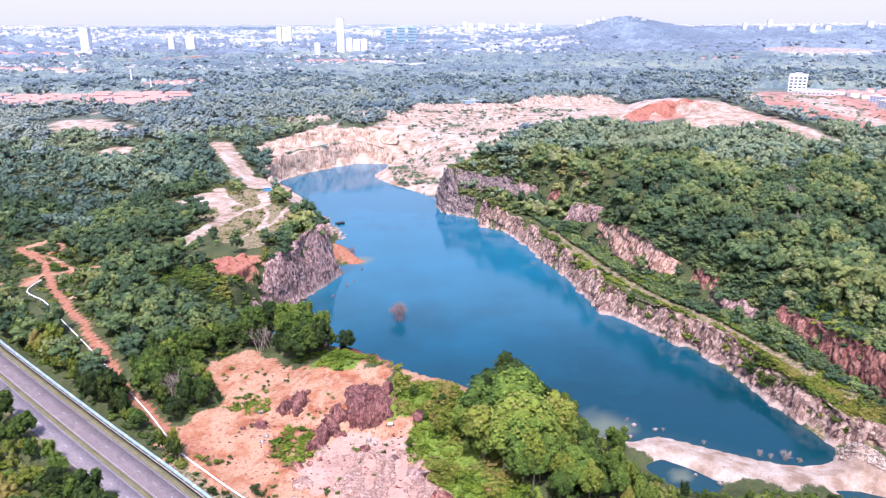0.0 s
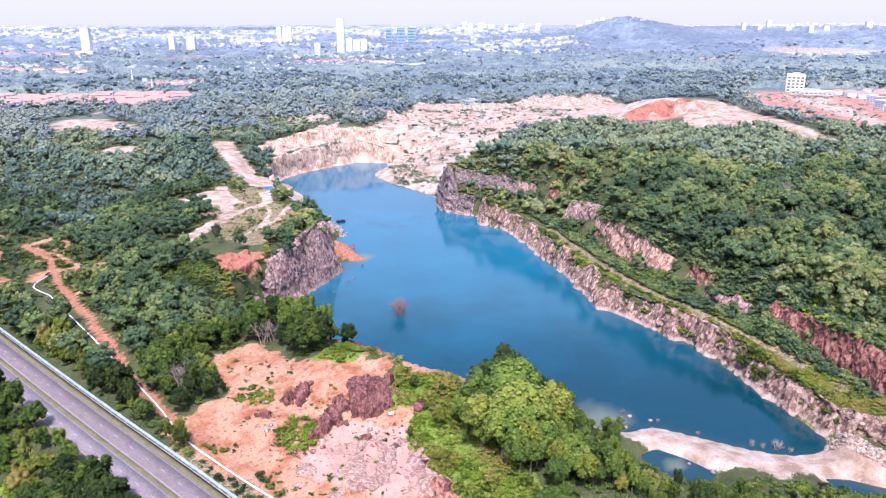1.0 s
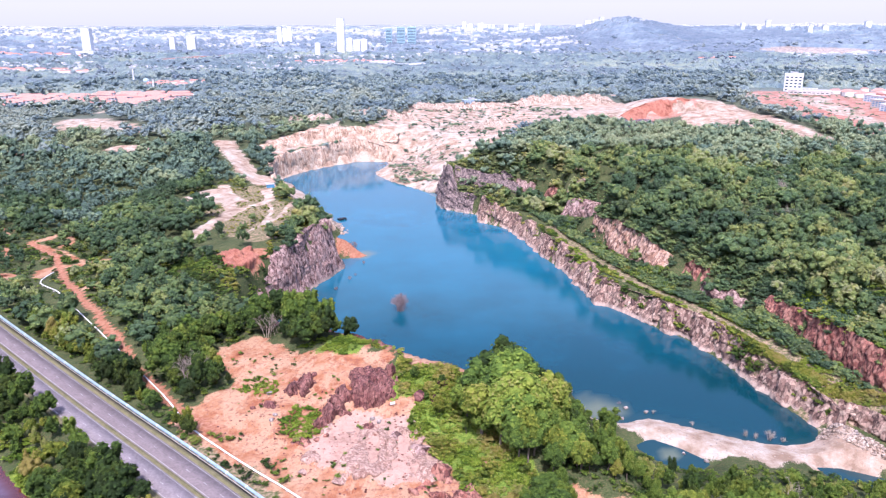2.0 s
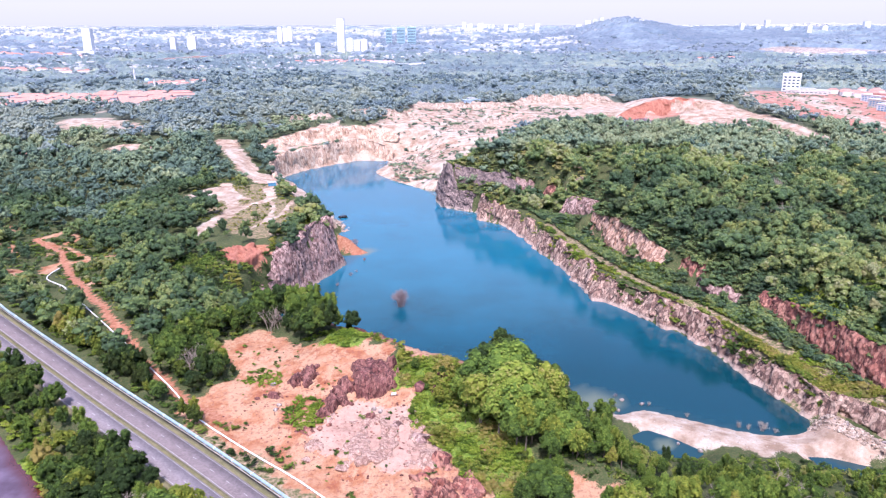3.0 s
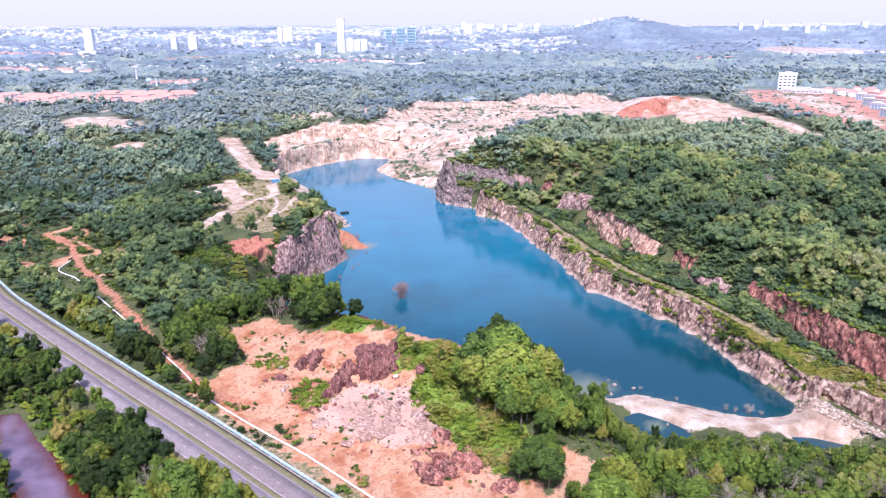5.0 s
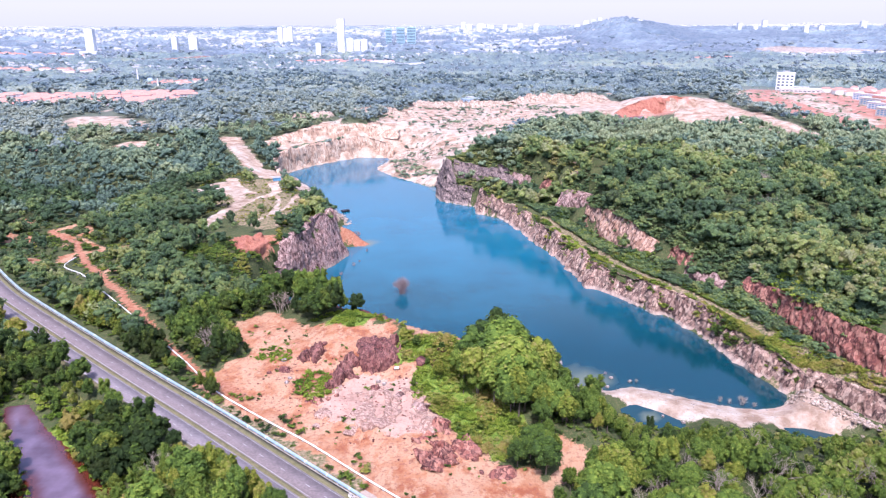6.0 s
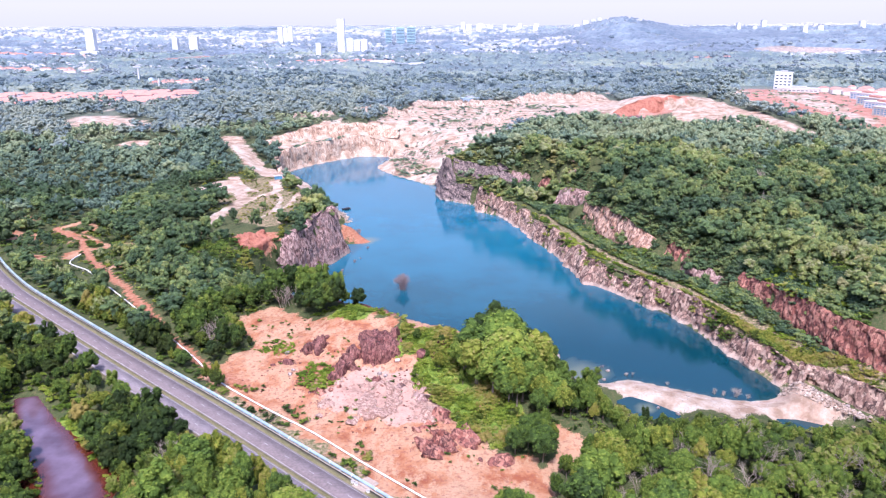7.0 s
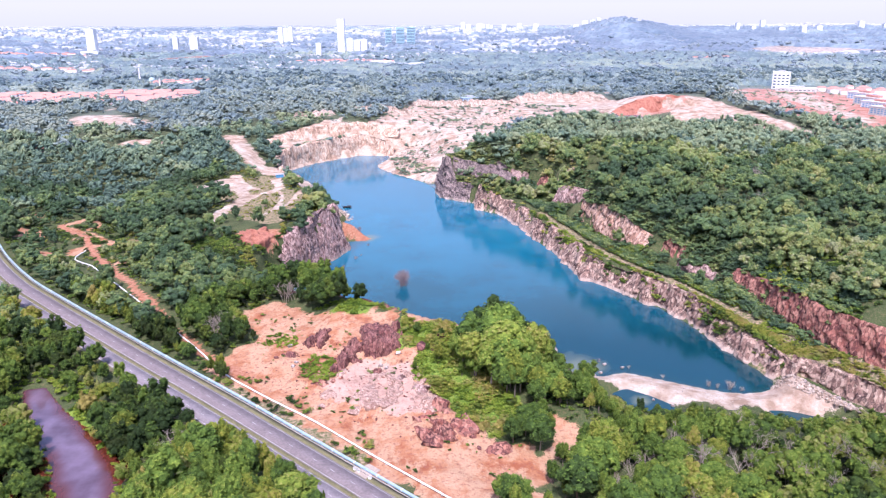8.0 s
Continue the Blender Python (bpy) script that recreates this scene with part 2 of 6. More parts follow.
    sand = mix(nt, ramp(nt, fine, [(0.25, (0.6, 0.6, 0.6)), (0.5, (0, 0, 0))]), sand, (0.30, 0.20, 0.14))
    col = mix(nt, ragged("sand"), col, sand)
    nt.links.new(col, b.inputs["Base Color"])
    # Added gloss that whitens the far ground in place of haze.
    haze_film(nt, b, attr(nt, "plain"), 0.25)
    bump(nt, b, calc(nt, "ADD", fine, midn), 0.6, 0.8)
    return m


M_GROUND = ground_material()


def water_material(name, deep, shallow, rough=0.06, spec=0.5, patch=None, size=0.02, south=None):
    m, nt, b = mat(name, rough, 0.0, spec)
    b.inputs["IOR"].default_value = 1.42
    n = tex_noise(nt, size, 4, 0.5)
    d = mix(nt, n, deep, patch or tuple(v * 1.25 for v in deep))
    if south:
        # darker, greener base colour towards the southern end
        co = nt.nodes.new("ShaderNodeTexCoord")
        sep = nt.nodes.new("ShaderNodeSeparateXYZ")
        nt.links.new(co.outputs["Object"], sep.inputs[0])
        along = calc(nt, "ADD", calc(nt, "MULTIPLY", sep.outputs[1], 1.0 / 330.0), calc(nt, "MULTIPLY", n, 0.15))
        d = mix(nt, ramp(nt, calc(nt, "SUBTRACT", along, 0.93), [(0.15, (1, 1, 1)), (0.75, (0, 0, 0))]), d, south)
    nt.links.new(mix(nt, attr(nt, "shallow"), d, shallow), b.inputs["Base Color"])
    bump(nt, b, tex_noise(nt, 1.6, 3, 0.5), 0.06, 0.15)
    return m


M_WATER = water_material("quarry_water", (0.0065, 0.098, 0.160), (0.14, 0.155, 0.10), south=(0.0025, 0.036, 0.050))
# The pond's mauve and its patches are sky reflection painted into the base colour.
M_POND = water_material("red_pond_water", (0.17, 0.12, 0.165), (0.080, 0.018, 0.010), 0.03, 1.0, (0.055, 0.026, 0.034), 0.09)
M_ASPHALT = simple("asphalt", (0.140, 0.112, 0.112), (0.190, 0.155, 0.155), 0.15, 0.85, bumpy=0.2, dist=0.02)
M_ASPHALT_OLD = simple("asphalt_old", (0.17, 0.145, 0.15), (0.23, 0.195, 0.20), 0.15, 0.9, bumpy=0.2, dist=0.02)
M_LINE = simple("road_paint", (0.30, 0.28, 0.27), (0.46, 0.44, 0.42), 1.5, 0.7)
M_KERBOLD = simple("worn_kerb", (0.16, 0.14, 0.11), (0.26, 0.23, 0.19), 0.8, 0.9)
M_KERB = simple("kerb_concrete", (0.30, 0.27, 0.24), (0.42, 0.39, 0.36), 0.8, 0.9)
M_PIPEBLUE = simple("pale_blue_paint", (0.20, 0.30, 0.39), (0.36, 0.45, 0.52), 0.25, 0.45, spec=0.5)
M_PIPEWHITE = simple("white_pipe_paint", (0.66, 0.66, 0.64), (0.82, 0.82, 0.80), 0.3, 0.5)
M_DRAIN = simple("drain_concrete", (0.035, 0.03, 0.03), (0.075, 0.065, 0.06), 0.5, 0.95)
M_WHITE = simple("white_render", (0.56, 0.57, 0.58), (0.66, 0.67, 0.68), 0.05, 0.8)
# Town walls greyed in their base colour to suggest haze.
M_TOWN = simple("hazed_town_render", (0.31, 0.32, 0.345), (0.40, 0.405, 0.42), 0.05, 0.8)
M_TOWER = simple("pale_tower_render", (0.58, 0.60, 0.62), (0.68, 0.70, 0.71), 0.05, 0.8)
M_CREAM = simple("cream_render", (0.44, 0.42, 0.39), (0.54, 0.52, 0.49), 0.05, 0.8)
M_ROOFRED = simple("red_roof_tile", (0.40, 0.18, 0.14), (0.50, 0.27, 0.22), 0.08, 0.8)
M_ROOFPALE = simple("pale_metal_roof", (0.33, 0.345, 0.37), (0.43, 0.44, 0.455), 0.06, 0.5)
M_GLASS = simple("window_glass", (0.05, 0.07, 0.09), (0.10, 0.13, 0.16), 0.3, 0.15, spec=0.6)
M_WINPALE = simple("pale_window_band", (0.40, 0.43, 0.47), (0.52, 0.55, 0.58), 0.05, 0.5)
M_BLUEGLASS = simple("teal_glass", (0.26, 0.42, 0.50), (0.36, 0.52, 0.58), 0.05, 0.25, spec=0.6)
M_BLUE = simple("blue_paint", (0.06, 0.20, 0.36), (0.10, 0.30, 0.46), 0.3, 0.5)
M_BLACK = simple("black_plastic", (0.012, 0.013, 0.015), (0.03, 0.03, 0.035), 1.0, 0.5)


# ---- mesh tools ----
def mesh_np(name, verts, faces, material=None, attrs=None, smooth=False):
    """A mesh from arrays: faces is a list of index arrays, one for each number of corners."""
    verts = np.asarray(verts, np.float32)
    faces = [np.asarray(f, np.int32) for f in faces if len(f)]
    me = bpy.data.meshes.new(name)
    me.vertices.add(len(verts))
    me.vertices.foreach_set("co", verts.ravel())
    loops = np.concatenate([f.ravel() for f in faces])
    totals = np.concatenate([np.full(len(f), f.shape[1], np.int32) for f in faces])
    me.loops.add(len(loops))
    me.loops.foreach_set("vertex_index", loops)
    me.polygons.add(len(totals))
    me.polygons.foreach_set("loop_start", np.concatenate([[0], np.cumsum(totals)[:-1]]).astype(np.int32))
    me.polygons.foreach_set("loop_total", totals)
    if smooth:
        me.polygons.foreach_set("use_smooth", np.ones(len(totals), bool))
    me.update(calc_edges=True)
    for key, values in (attrs or {}).items():
        at = me.attributes.new(key, "FLOAT", "POINT")
        at.data.foreach_set("value", np.asarray(values, np.float32))
    if material:
        me.materials.append(material)
    return me


def part(name, bm, material, parent, label=""):
    me = bpy.data.meshes.new(name)
    bm.to_mesh(me)
    bm.free()
    me.materials.append(material)
    ob = new(name, me)
    ob.parent = parent
    return tagged(ob, label)


def part_mesh(name, me, parent, label=""):
    ob = new(name, me)
    ob.parent = parent
    return tagged(ob, label)


def box(bm, x0, y0, z0, x1, y1, z1):
    r = bmesh.ops.create_cube(bm, size=1.0)["verts"]
    for v in r:
        v.co = Vector((x0 + (v.co.x + 0.5) * (x1 - x0), y0 + (v.co.y + 0.5) * (y1 - y0), z0 + (v.co.z + 0.5) * (z1 - z0)))
    return r


def lattice(ix, iy, seed):
    h = (ix.astype(np.int64) * 374761393 + iy.astype(np.int64) * 668265263 + seed * 1442695041) & 0xFFFFFFFF
    h = ((h ^ (h >> 13)) * 1274126177) & 0xFFFFFFFF
    return ((h ^ (h >> 16)) & 0xFFFFFF) / float(0xFFFFFF)


def vnoise(x, y, seed=0):
    x, y = np.asarray(x, float), np.asarray(y, float)
    ix, iy = np.floor(x).astype(np.int64), np.floor(y).astype(np.int64)
    fx, fy = x - ix, y - iy
    fx, fy = fx * fx * (3 - 2 * fx), fy * fy * (3 - 2 * fy)
    p, q = lattice(ix, iy, seed), lattice(ix + 1, iy, seed)
    r, s = lattice(ix, iy + 1, seed), lattice(ix + 1, iy + 1, seed)
    return (p * (1 - fx) + q * fx) * (1 - fy) + (r * (1 - fx) + s * fx) * fy


def fbm(x, y, octaves=4, seed=0):
    out, amp, total = 0.0, 1.0, 0.0
    for k in range(octaves):
        out = out + amp * vnoise(np.asarray(x) * 2 ** k, np.asarray(y) * 2 ** k, seed + 17 * k)
        total += amp
        amp *= 0.5
    return out / total


def smooth01(t):
    t = np.clip(t, 0, 1)
    return t * t * (3 - 2 * t)


def away(x, y, line, closed=False):
    """Distance to a line of points, and the share of the line at the nearest place."""
    pts = list(line) + ([line[0]] if closed else [])
    best = np.full(np.shape(x), 1e9)
    for (ax, ay), (bx, by) in zip(pts, pts[1:]):
        dx, dy = bx - ax, by - ay
        t = np.clip(((x - ax) * dx + (y - ay) * dy) / (dx * dx + dy * dy), 0, 1)
        best = np.minimum(best, np.hypot(x - ax - t * dx, y - ay - t * dy))
    return best


def inside(x, y, poly):
    ins = np.zeros(np.shape(x), bool)
    for (ax, ay), (bx, by) in zip(poly, poly[1:] + poly[:1]):
        if ay != by:
            ins ^= ((ay > y) != (by > y)) & (x < (bx - ax) * (y - ay) / (by - ay) + ax)
    return ins


def signed(x, y, poly):
    d = away(x, y, poly, True)
    return np.where(inside(x, y, poly), -d, d)


# ---- the plan ----
LAKE_EAST = [(-3, 702), (9, 684), (32, 668), (36, 640), (57, 618), (70, 578), (76, 543), (88, 506), (95, 472), (99, 446), (108, 430), (118, 418), (130, 395), (141, 382), (150, 357), (155, 338), (158, 325), (163, 307), (167, 294), (171, 281), (164, 273)]
LAKE_SOUTH = [(152, 270), (137, 274), (125, 280), (106, 290), (97, 294), (84, 289), (72, 293), (57, 301), (40, 291), (22, 279), (0, 291), (-15, 303), (-30, 312), (-60, 335), (-88, 358), (-112, 395), (-114, 422)]
LAKE_WEST = [(-98, 444), (-87, 477), (-77, 506), (-86, 530), (-62, 535), (-58, 543), (-84, 558), (-90, 590), (-86, 611), (-112, 674), (-127, 702), (-168, 754), (-186, 823), (-184, 845), (-162, 888), (-132, 924), (-106, 947), (-68, 935), (-78, 900), (-86, 864), (-60, 814), (-20, 764), (-3, 757)]
LAKE = LAKE_EAST + LAKE_SOUTH + LAKE_WEST
# rows: x, y, then depth and height of the first rock step, where the upper slope starts and ends, and the share of it that is a wall
BANK = [(-2, 712, 8, 40, 9, 40, 0), (10, 686, 7, 20, 11, 46, 0), (34, 650, 7, 18, 16, 58, 0), (62, 606, 8, 17, 34, 54, 0), (72, 575, 8, 15, 33, 52, 0.1), (80, 530, 8, 15, 32, 54, 0.45), (95, 472, 8, 14, 31, 56, 0.5), (140, 384, 9, 14, 30, 52, 0.2), (152, 345, 9, 14, 31, 66, 0.5), (163, 307, 9, 14, 31, 74, 0.6), (171, 283, 9, 10, 30, 74, 0.62),
        (150, 270, 14, 2, 20, 60, 0), (110, 288, 12, 2, 18, 45, 0), (80, 290, 8, 2, 10, 40, 0), (45, 292, 12, 20, 10, 30, 0), (0, 290, 14, 38, 10, 26, 0), (-40, 318, 14, 36, 10, 30, 0), (-100, 370, 16, 26, 12, 40, 0), (-98, 444, 7, 32, 8, 20, 0),
        (-77, 506, 7, 32, 8, 20, 0), (-86, 555, 16, 22, 12, 40, 0), (-100, 640, 18, 16, 16, 50, 0), (-150, 735, 14, 18, 20, 60, 0), (-184, 845, 13, 22, 20, 58, 0), (-150, 905, 13, 23, 18, 56, 0), (-120, 935, 13, 23, 20, 56, 0), (-70, 920, 26, 6, 30, 90, 0), (-40, 790, 26, 5, 30, 60, 0), (-5, 757, 14, 10, 16, 50, 0)]
LAND = [(-50, 190, 27), (-150, 280, 27), (-250, 372, 27), (-10, 220, 28), (-20, 262, 35), (-32, 268, 36), (-30, 240, 28.5), (2, 262, 41), (-38, 296, 40), (-80, 300, 31), (-100, 262, 28), (30, 230, 33), (60, 212, 28), (100, 190, 27), (170, 195, 20), (260, 190, 24), (-130, 310, 31), (-140, 350, 31),
        (-131, 432, 36), (-100, 490, 35), (-106, 560, 32), (-170, 650, 30), (-204, 613, 32), (-175, 520, 30), (-254, 442, 24), (-300, 490, 22), (-309, 607, 16), (-264, 864, 33), (-405, 978, 40), (-150, 985, 42), (-160, 1150, 44), (8, 1328, 30)]
LAND += [(240, 1250, 34), (248, 1016, 38), (280, 1000, 39), (345, 1115, 64), (489, 1225, 58), (645, 1369, 50), (450, 950, 52), (300, 520, 48), (205, 345, 46), (160, 490, 46), (148, 585, 60), (30, 715, 52), (90, 700, 54), (280, 700, 52), (200, 900, 46), (520, 600, 46), (120, 266, 2), (150, 258, 2), (190, 250, 5), (215, 246, 10), (95, 260, -1.5), (166, 246, -1.5)]
LAND += [(-160, 196, 17), (-130, 165, 17), (-180, 232, 19), (-95, 160, 25), (0, 2100, 18), (-1500, 1600, 18), (1500, 1600, 40), (-800, 1500, 20), (0, -400, 24), (-900, 300, 22), (900, 200, 40), (203, 254, 10), (222, 292, 44), (246, 272, 40), (125, 225, 7), (130, 205, 14), (90, 226, 8), (82, 244, 3), (170, 220, 8), (215, 225, 12), (80, 214, 14), (-50, 850, 8), (20, 800, 24), (60, 1050, 28)]
ROAD = [(-365, 510), (-330, 455), (-297, 410), (-256, 363.5), (-218, 328), (-145, 263), (-91, 216), (-46, 175.5), (40, 97.5), (140, 6), (320, -158)]
# rock faces on the slopes: the line of the foot (open side on its right), heights of the foot, heights of the top, depth
FACE_ORANGE = ([(113, 548), (118, 528), (124, 504), (130, 480), (139, 456), (150, 440)], [17, 16, 16, 17, 20, 24], [31, 36, 38, 38, 34, 28], 6.5)
FACE_STEPS = [([(100, 580), (110, 568), (122, 559), (130, 556)], [22, 22, 24, 28], [33, 38, 38, 36], 5.0), ([(106, 606), (116, 594), (128, 588), (138, 590)], [35], [44, 48, 48, 45], 5.0), ([(114, 634), (126, 622), (140, 616)], [43], [50, 53, 51], 4.0), ([(130, 664), (143, 654), (158, 652)], [47], [54, 57, 55], 4.0)]
FACE_WALL = ([(182, 376), (186, 358), (190, 338), (195, 318), (201, 298), (209, 280), (222, 262), (240, 246)], [24, 20, 17, 15, 14.5, 14.5, 14.5, 14.5], [29, 31, 33, 33.5, 33.5, 33, 32, 31], 4.5)
FACE_LOW = ([(181, 288), (189, 275), (198, 259), (207, 243), (216, 228)], [4, 3, 2, 2, 2], [11, 12, 12.5, 12, 11], 4.0)
FACE_BITS = [([(64, 666), (74, 657), (84, 646)], [24], [34], 4.0), ([(91, 638), (97, 626), (102, 612)], [24], [35], 4.0), ([(151, 436), (158, 425), (165, 416)], [21], [31], 4.0), ([(156, 419), (164, 407), (173, 396), (179, 386)], [15], [23], 4.0), ([(40, 684), (54, 672), (64, 660)], [27], [38], 4.0)]
FACE_TERRACE = ([(-236, 868), (-214, 884), (-196, 910), (-176, 934), (-150, 956), (-120, 972), (-84, 980), (-62, 972)], [24, 24, 24, 24, 24, 24, 22, 20], [29, 33, 37, 40, 41, 41, 38, 28], 7.0)
FACE_REDCUT = ([(262, 1030), (290, 1052), (330, 1072), (362, 1086), (392, 1070)], [40], [46, 57, 65, 65, 52], 14.0)
FACES = FACE_STEPS + [FACE_ORANGE, FACE_WALL, FACE_LOW, FACE_TERRACE, FACE_REDCUT] + FACE_BITS
POOLS = [[(84, 268), (93, 274), (104, 266), (114, 255), (106, 248), (92, 255)], [(156, 252), (166, 251), (180, 244), (186, 236), (170, 237), (158, 246)]]
FAR_POND = [(222, 1026), (245, 1040), (275, 1042), (292, 1008), (284, 982), (240, 985)]
THIN_PIPE = [(-250, 432), (-246, 408), (-223, 385), (-201, 358), (-159, 311), (-120, 266), (-99, 239), (-82, 223), (-67, 210), (-50, 196), (-28, 175), (-5, 154), (30, 122)]
RED_POND = [(-192, 240), (-181, 243), (-160, 220), (-140, 197), (-122, 177), (-112, 150), (-110, 120), (-132, 120), (-134, 158), (-152, 186), (-180, 217)]


def spread(x, y, rows, col, power):
    up, down = 0.0, 0.0
    for r in rows:
        w = 1.0 / ((x - r[0]) ** 2 + (y - r[1]) ** 2 + 60.0) ** power
        up, down = up + w * r[col], down + w
    return up / down


def cut_faces(x, y, z):
    """The land stepped behind each rock face."""
    for line, lo, hi, deep in FACES:
        px, py = np.array(line, float).T
        box_in = (x > px.min() - 16) & (x < px.max() + 16) & (y > py.min() - 16) & (y < py.max() + 16)
        if not box_in.any():
            continue
        xs, ys = x[box_in], y[box_in]
        best, side, share = np.full(xs.shape, 1e9), np.zeros(xs.shape), np.zeros(xs.shape)
        for k in range(len(line) - 1):
            dx, dy = px[k + 1] - px[k], py[k + 1] - py[k]
            run = math.hypot(dx, dy)
            t = np.clip(((xs - px[k]) * dx + (ys - py[k]) * dy) / run ** 2, 0, 1)
            dist = np.hypot(xs - px[k] - t * dx, ys - py[k] - t * dy)
            nearer = dist < best
            best = np.where(nearer, dist, best)
            side = np.where(nearer, np.sign(-(xs - px[k]) * dy + (ys - py[k]) * dx) * dist, side)
            share = np.where(nearer, (k + t) / (len(line) - 1), share)
        base, top = np.interp(share, np.linspace(0, 1, len(lo)), lo), np.interp(share, np.linspace(0, 1, len(hi)), hi)
        ends = smooth01(np.minimum(share, 1 - share) * 8 + 0.2)
        step = base + (top - 1.2 - base) * smooth01((side - 1.8) / deep)
        w = smooth01((15 - best) / 9) * ends
        z[box_in] = z[box_in] * (1 - w) + step * w
    return z


def land_height(x, y):
    """Height of the ground at plan places."""
    x, y = np.asarray(x, float), np.asarray(y, float)
    d = signed(x, y, LAKE)
    g = spread(x, y, LAND, 2, 1.6)
    reach = np.hypot(x, y)
    near = np.exp(-((reach - 350) / 420) ** 2)
    g = g + (fbm(x / 60, y / 60, 4, 3) - 0.5) * np.clip((d - 30) / 60, 0, 1) * (3 + 9 * np.clip((reach - 350) / 500, 0, 1))
    g = g + (fbm(x / 14, y / 14, 3, 8) - 0.5) * 2.6 * near * np.clip((d - 8) / 20, 0, 1)
    g = g + 8.0 * np.clip((reach - 1500) / 500, 0, 1) * (fbm(x / 300, y / 300, 3, 5) - 0.5)
    # the far plain climbs to low hills
    g = g + 110.0 * np.clip((reach - 2300) / 2560, 0, 1) ** 1.15
    for hx, hy, rx, ry, hz in ((872, 3650, 210, 350, 74), (1250, 3800, 420, 350, 24), (620, 3500, 250, 300, 8), (2100, 3700, 500, 400, 16)):
        g = g + hz * np.exp(-((x - hx) / rx) ** 2 - ((y - hy) / ry) ** 2) * (0.85 + 0.3 * fbm(x / 160, y / 160, 4, 9))
    z = g
    g = g + (fbm(x / 5.5, y / 5.5, 2, 15) - 0.5) * 1.3 * np.exp(-((x + 40) / 75) ** 2 - ((y - 230) / 65) ** 2)
    z = g
    close = d < 160
    if close.any():
        xs, ys, ds = x[close], y[close], d[close]
        rd, rz, fo, to, wall = (spread(xs, ys, BANK, k, 2.2) for k in (2, 3, 4, 5, 6))
        rise = wall * smooth01((ds - fo) / 5) + (1 - wall) * smooth01((ds - fo - 5 * wall) / np.maximum(to - fo, 4))
        zz = rz * smooth01((ds - 1.5) / rd) + (g[close] - rz) * rise
        zz = np.where(ds < 1.5, -np.clip((1.5 - ds) * 0.35, 0, 14), zz)
        z = z.copy()
        z[close] = zz
    z = cut_faces(x, y, z.copy())
    r = away(x, y, ROAD)
    k = smooth01((34 - r) / 14)
    z = z * (1 - k) + 26.6 * k
    p = signed(x, y, RED_POND)
    z = np.where(p < 4, np.minimum(z, 18.5 + np.clip(p + 1.5, -6, 6) * 0.6), z)
    p = signed(x, y, FAR_POND)
    z = np.where(p < 6, np.minimum(z, 41.5 + p * 0.4), z)
    for pool in POOLS:
        p = signed(x, y, pool)
        z = np.where(p < 5, np.minimum(z, p * 0.35), z)
    return z, d


def at(x, y):
    return float(land_height(np.array([x], float), np.array([y], float))[0][0])


# ---- what covers the ground ----
DIRT = [[(-108, 304), (-94, 317), (-72, 303), (-64, 288), (-42, 286), (-24, 287), (-19, 262), (-9, 224), (8, 194), (34, 178), (38, 162), (14, 140), (-8, 150), (-50, 192), (-100, 236), (-112, 252), (-90, 266)],
        [(-38, 298), (-32, 307), (-14, 291), (4, 275), (18, 264), (12, 257), (-4, 269), (-18, 282)],
        [(45, 205), (75, 196), (78, 186), (50, 180), (34, 170)], [(140, 654), (146, 690), (166, 704), (176, 690), (166, 668), (152, 656)]]
RED = [[(-84, 534), (-62, 537), (-60, 543), (-82, 552)], [(-143, 433), (-136, 415), (-128, 412), (-122, 424), (-112, 438), (-116, 450), (-128, 441)], [(-190, 462), (-180, 470), (-172, 462), (-182, 452)]]
SAND = [[(80, 284), (97, 296), (125, 282), (152, 272), (172, 276), (179, 284), (187, 270), (200, 247), (206, 232), (182, 246), (150, 250), (138, 247), (118, 254), (104, 264), (90, 270)],
        [(-290, 905), (-262, 905), (-200, 770), (-150, 740), (-105, 665), (-95, 620), (-100, 590), (-118, 600), (-165, 690), (-215, 770)],
        [(-228, 588), (-210, 664), (-192, 640), (-176, 604), (-198, 592)],
        [(-560, 1050), (-514, 1090), (-405, 1000), (-392, 940), (-499, 960)], [(-400, 850), (-340, 880), (-330, 840), (-380, 820)],
        [(-196, 850), (-220, 900), (-214, 918), (-188, 936), (-162, 996), (-104, 996), (-80, 1085), (-40, 1230), (-6, 1390), (90, 1330), (300, 1370), (330, 1180), (240, 1130), (130, 1010), (60, 900), (10, 790), (-5, 755), (-50, 800), (-90, 866), (-66, 940), (-110, 952), (-150, 920), (-190, 850)],
        [(560, 1240), (640, 1270), (585, 930), (545, 915)], [(470, 1180), (520, 1290), (640, 1330), (650, 1310), (540, 1260), (490, 1170)], [(120, 990), (240, 1140), (340, 1210), (368, 1112), (330, 1076), (262, 1046), (220, 1032), (236, 983), (180, 940)], [(1142, 2877), (1342, 3046), (1509, 2973), (1644, 2832), (1600, 2690), (1430, 2600), (1200, 2650)], [(318, 960), (352, 1090), (417, 1109), (446, 1019), (455, 918), (453, 832), (415, 762), (410, 860), (385, 915), (335, 890)]]
REDLAND = [[(474, 1137), (474, 1084), (490, 1011), (505, 921), (515, 844), (640, 800), (800, 1100), (760, 1330), (600, 1390), (550, 1374)], [(255, 1020), (290, 1075), (350, 1110), (400, 1095), (390, 1050), (300, 1040)], [(-1120, 1290), (-640, 1320), (-520, 1260), (-470, 1380), (-520, 1560), (-740, 1610), (-1000, 1600), (-1130, 1560)], [(-1100, 2430), (-970, 2640), (-760, 2930), (-690, 2880), (-870, 2550), (-1060, 2390)]]
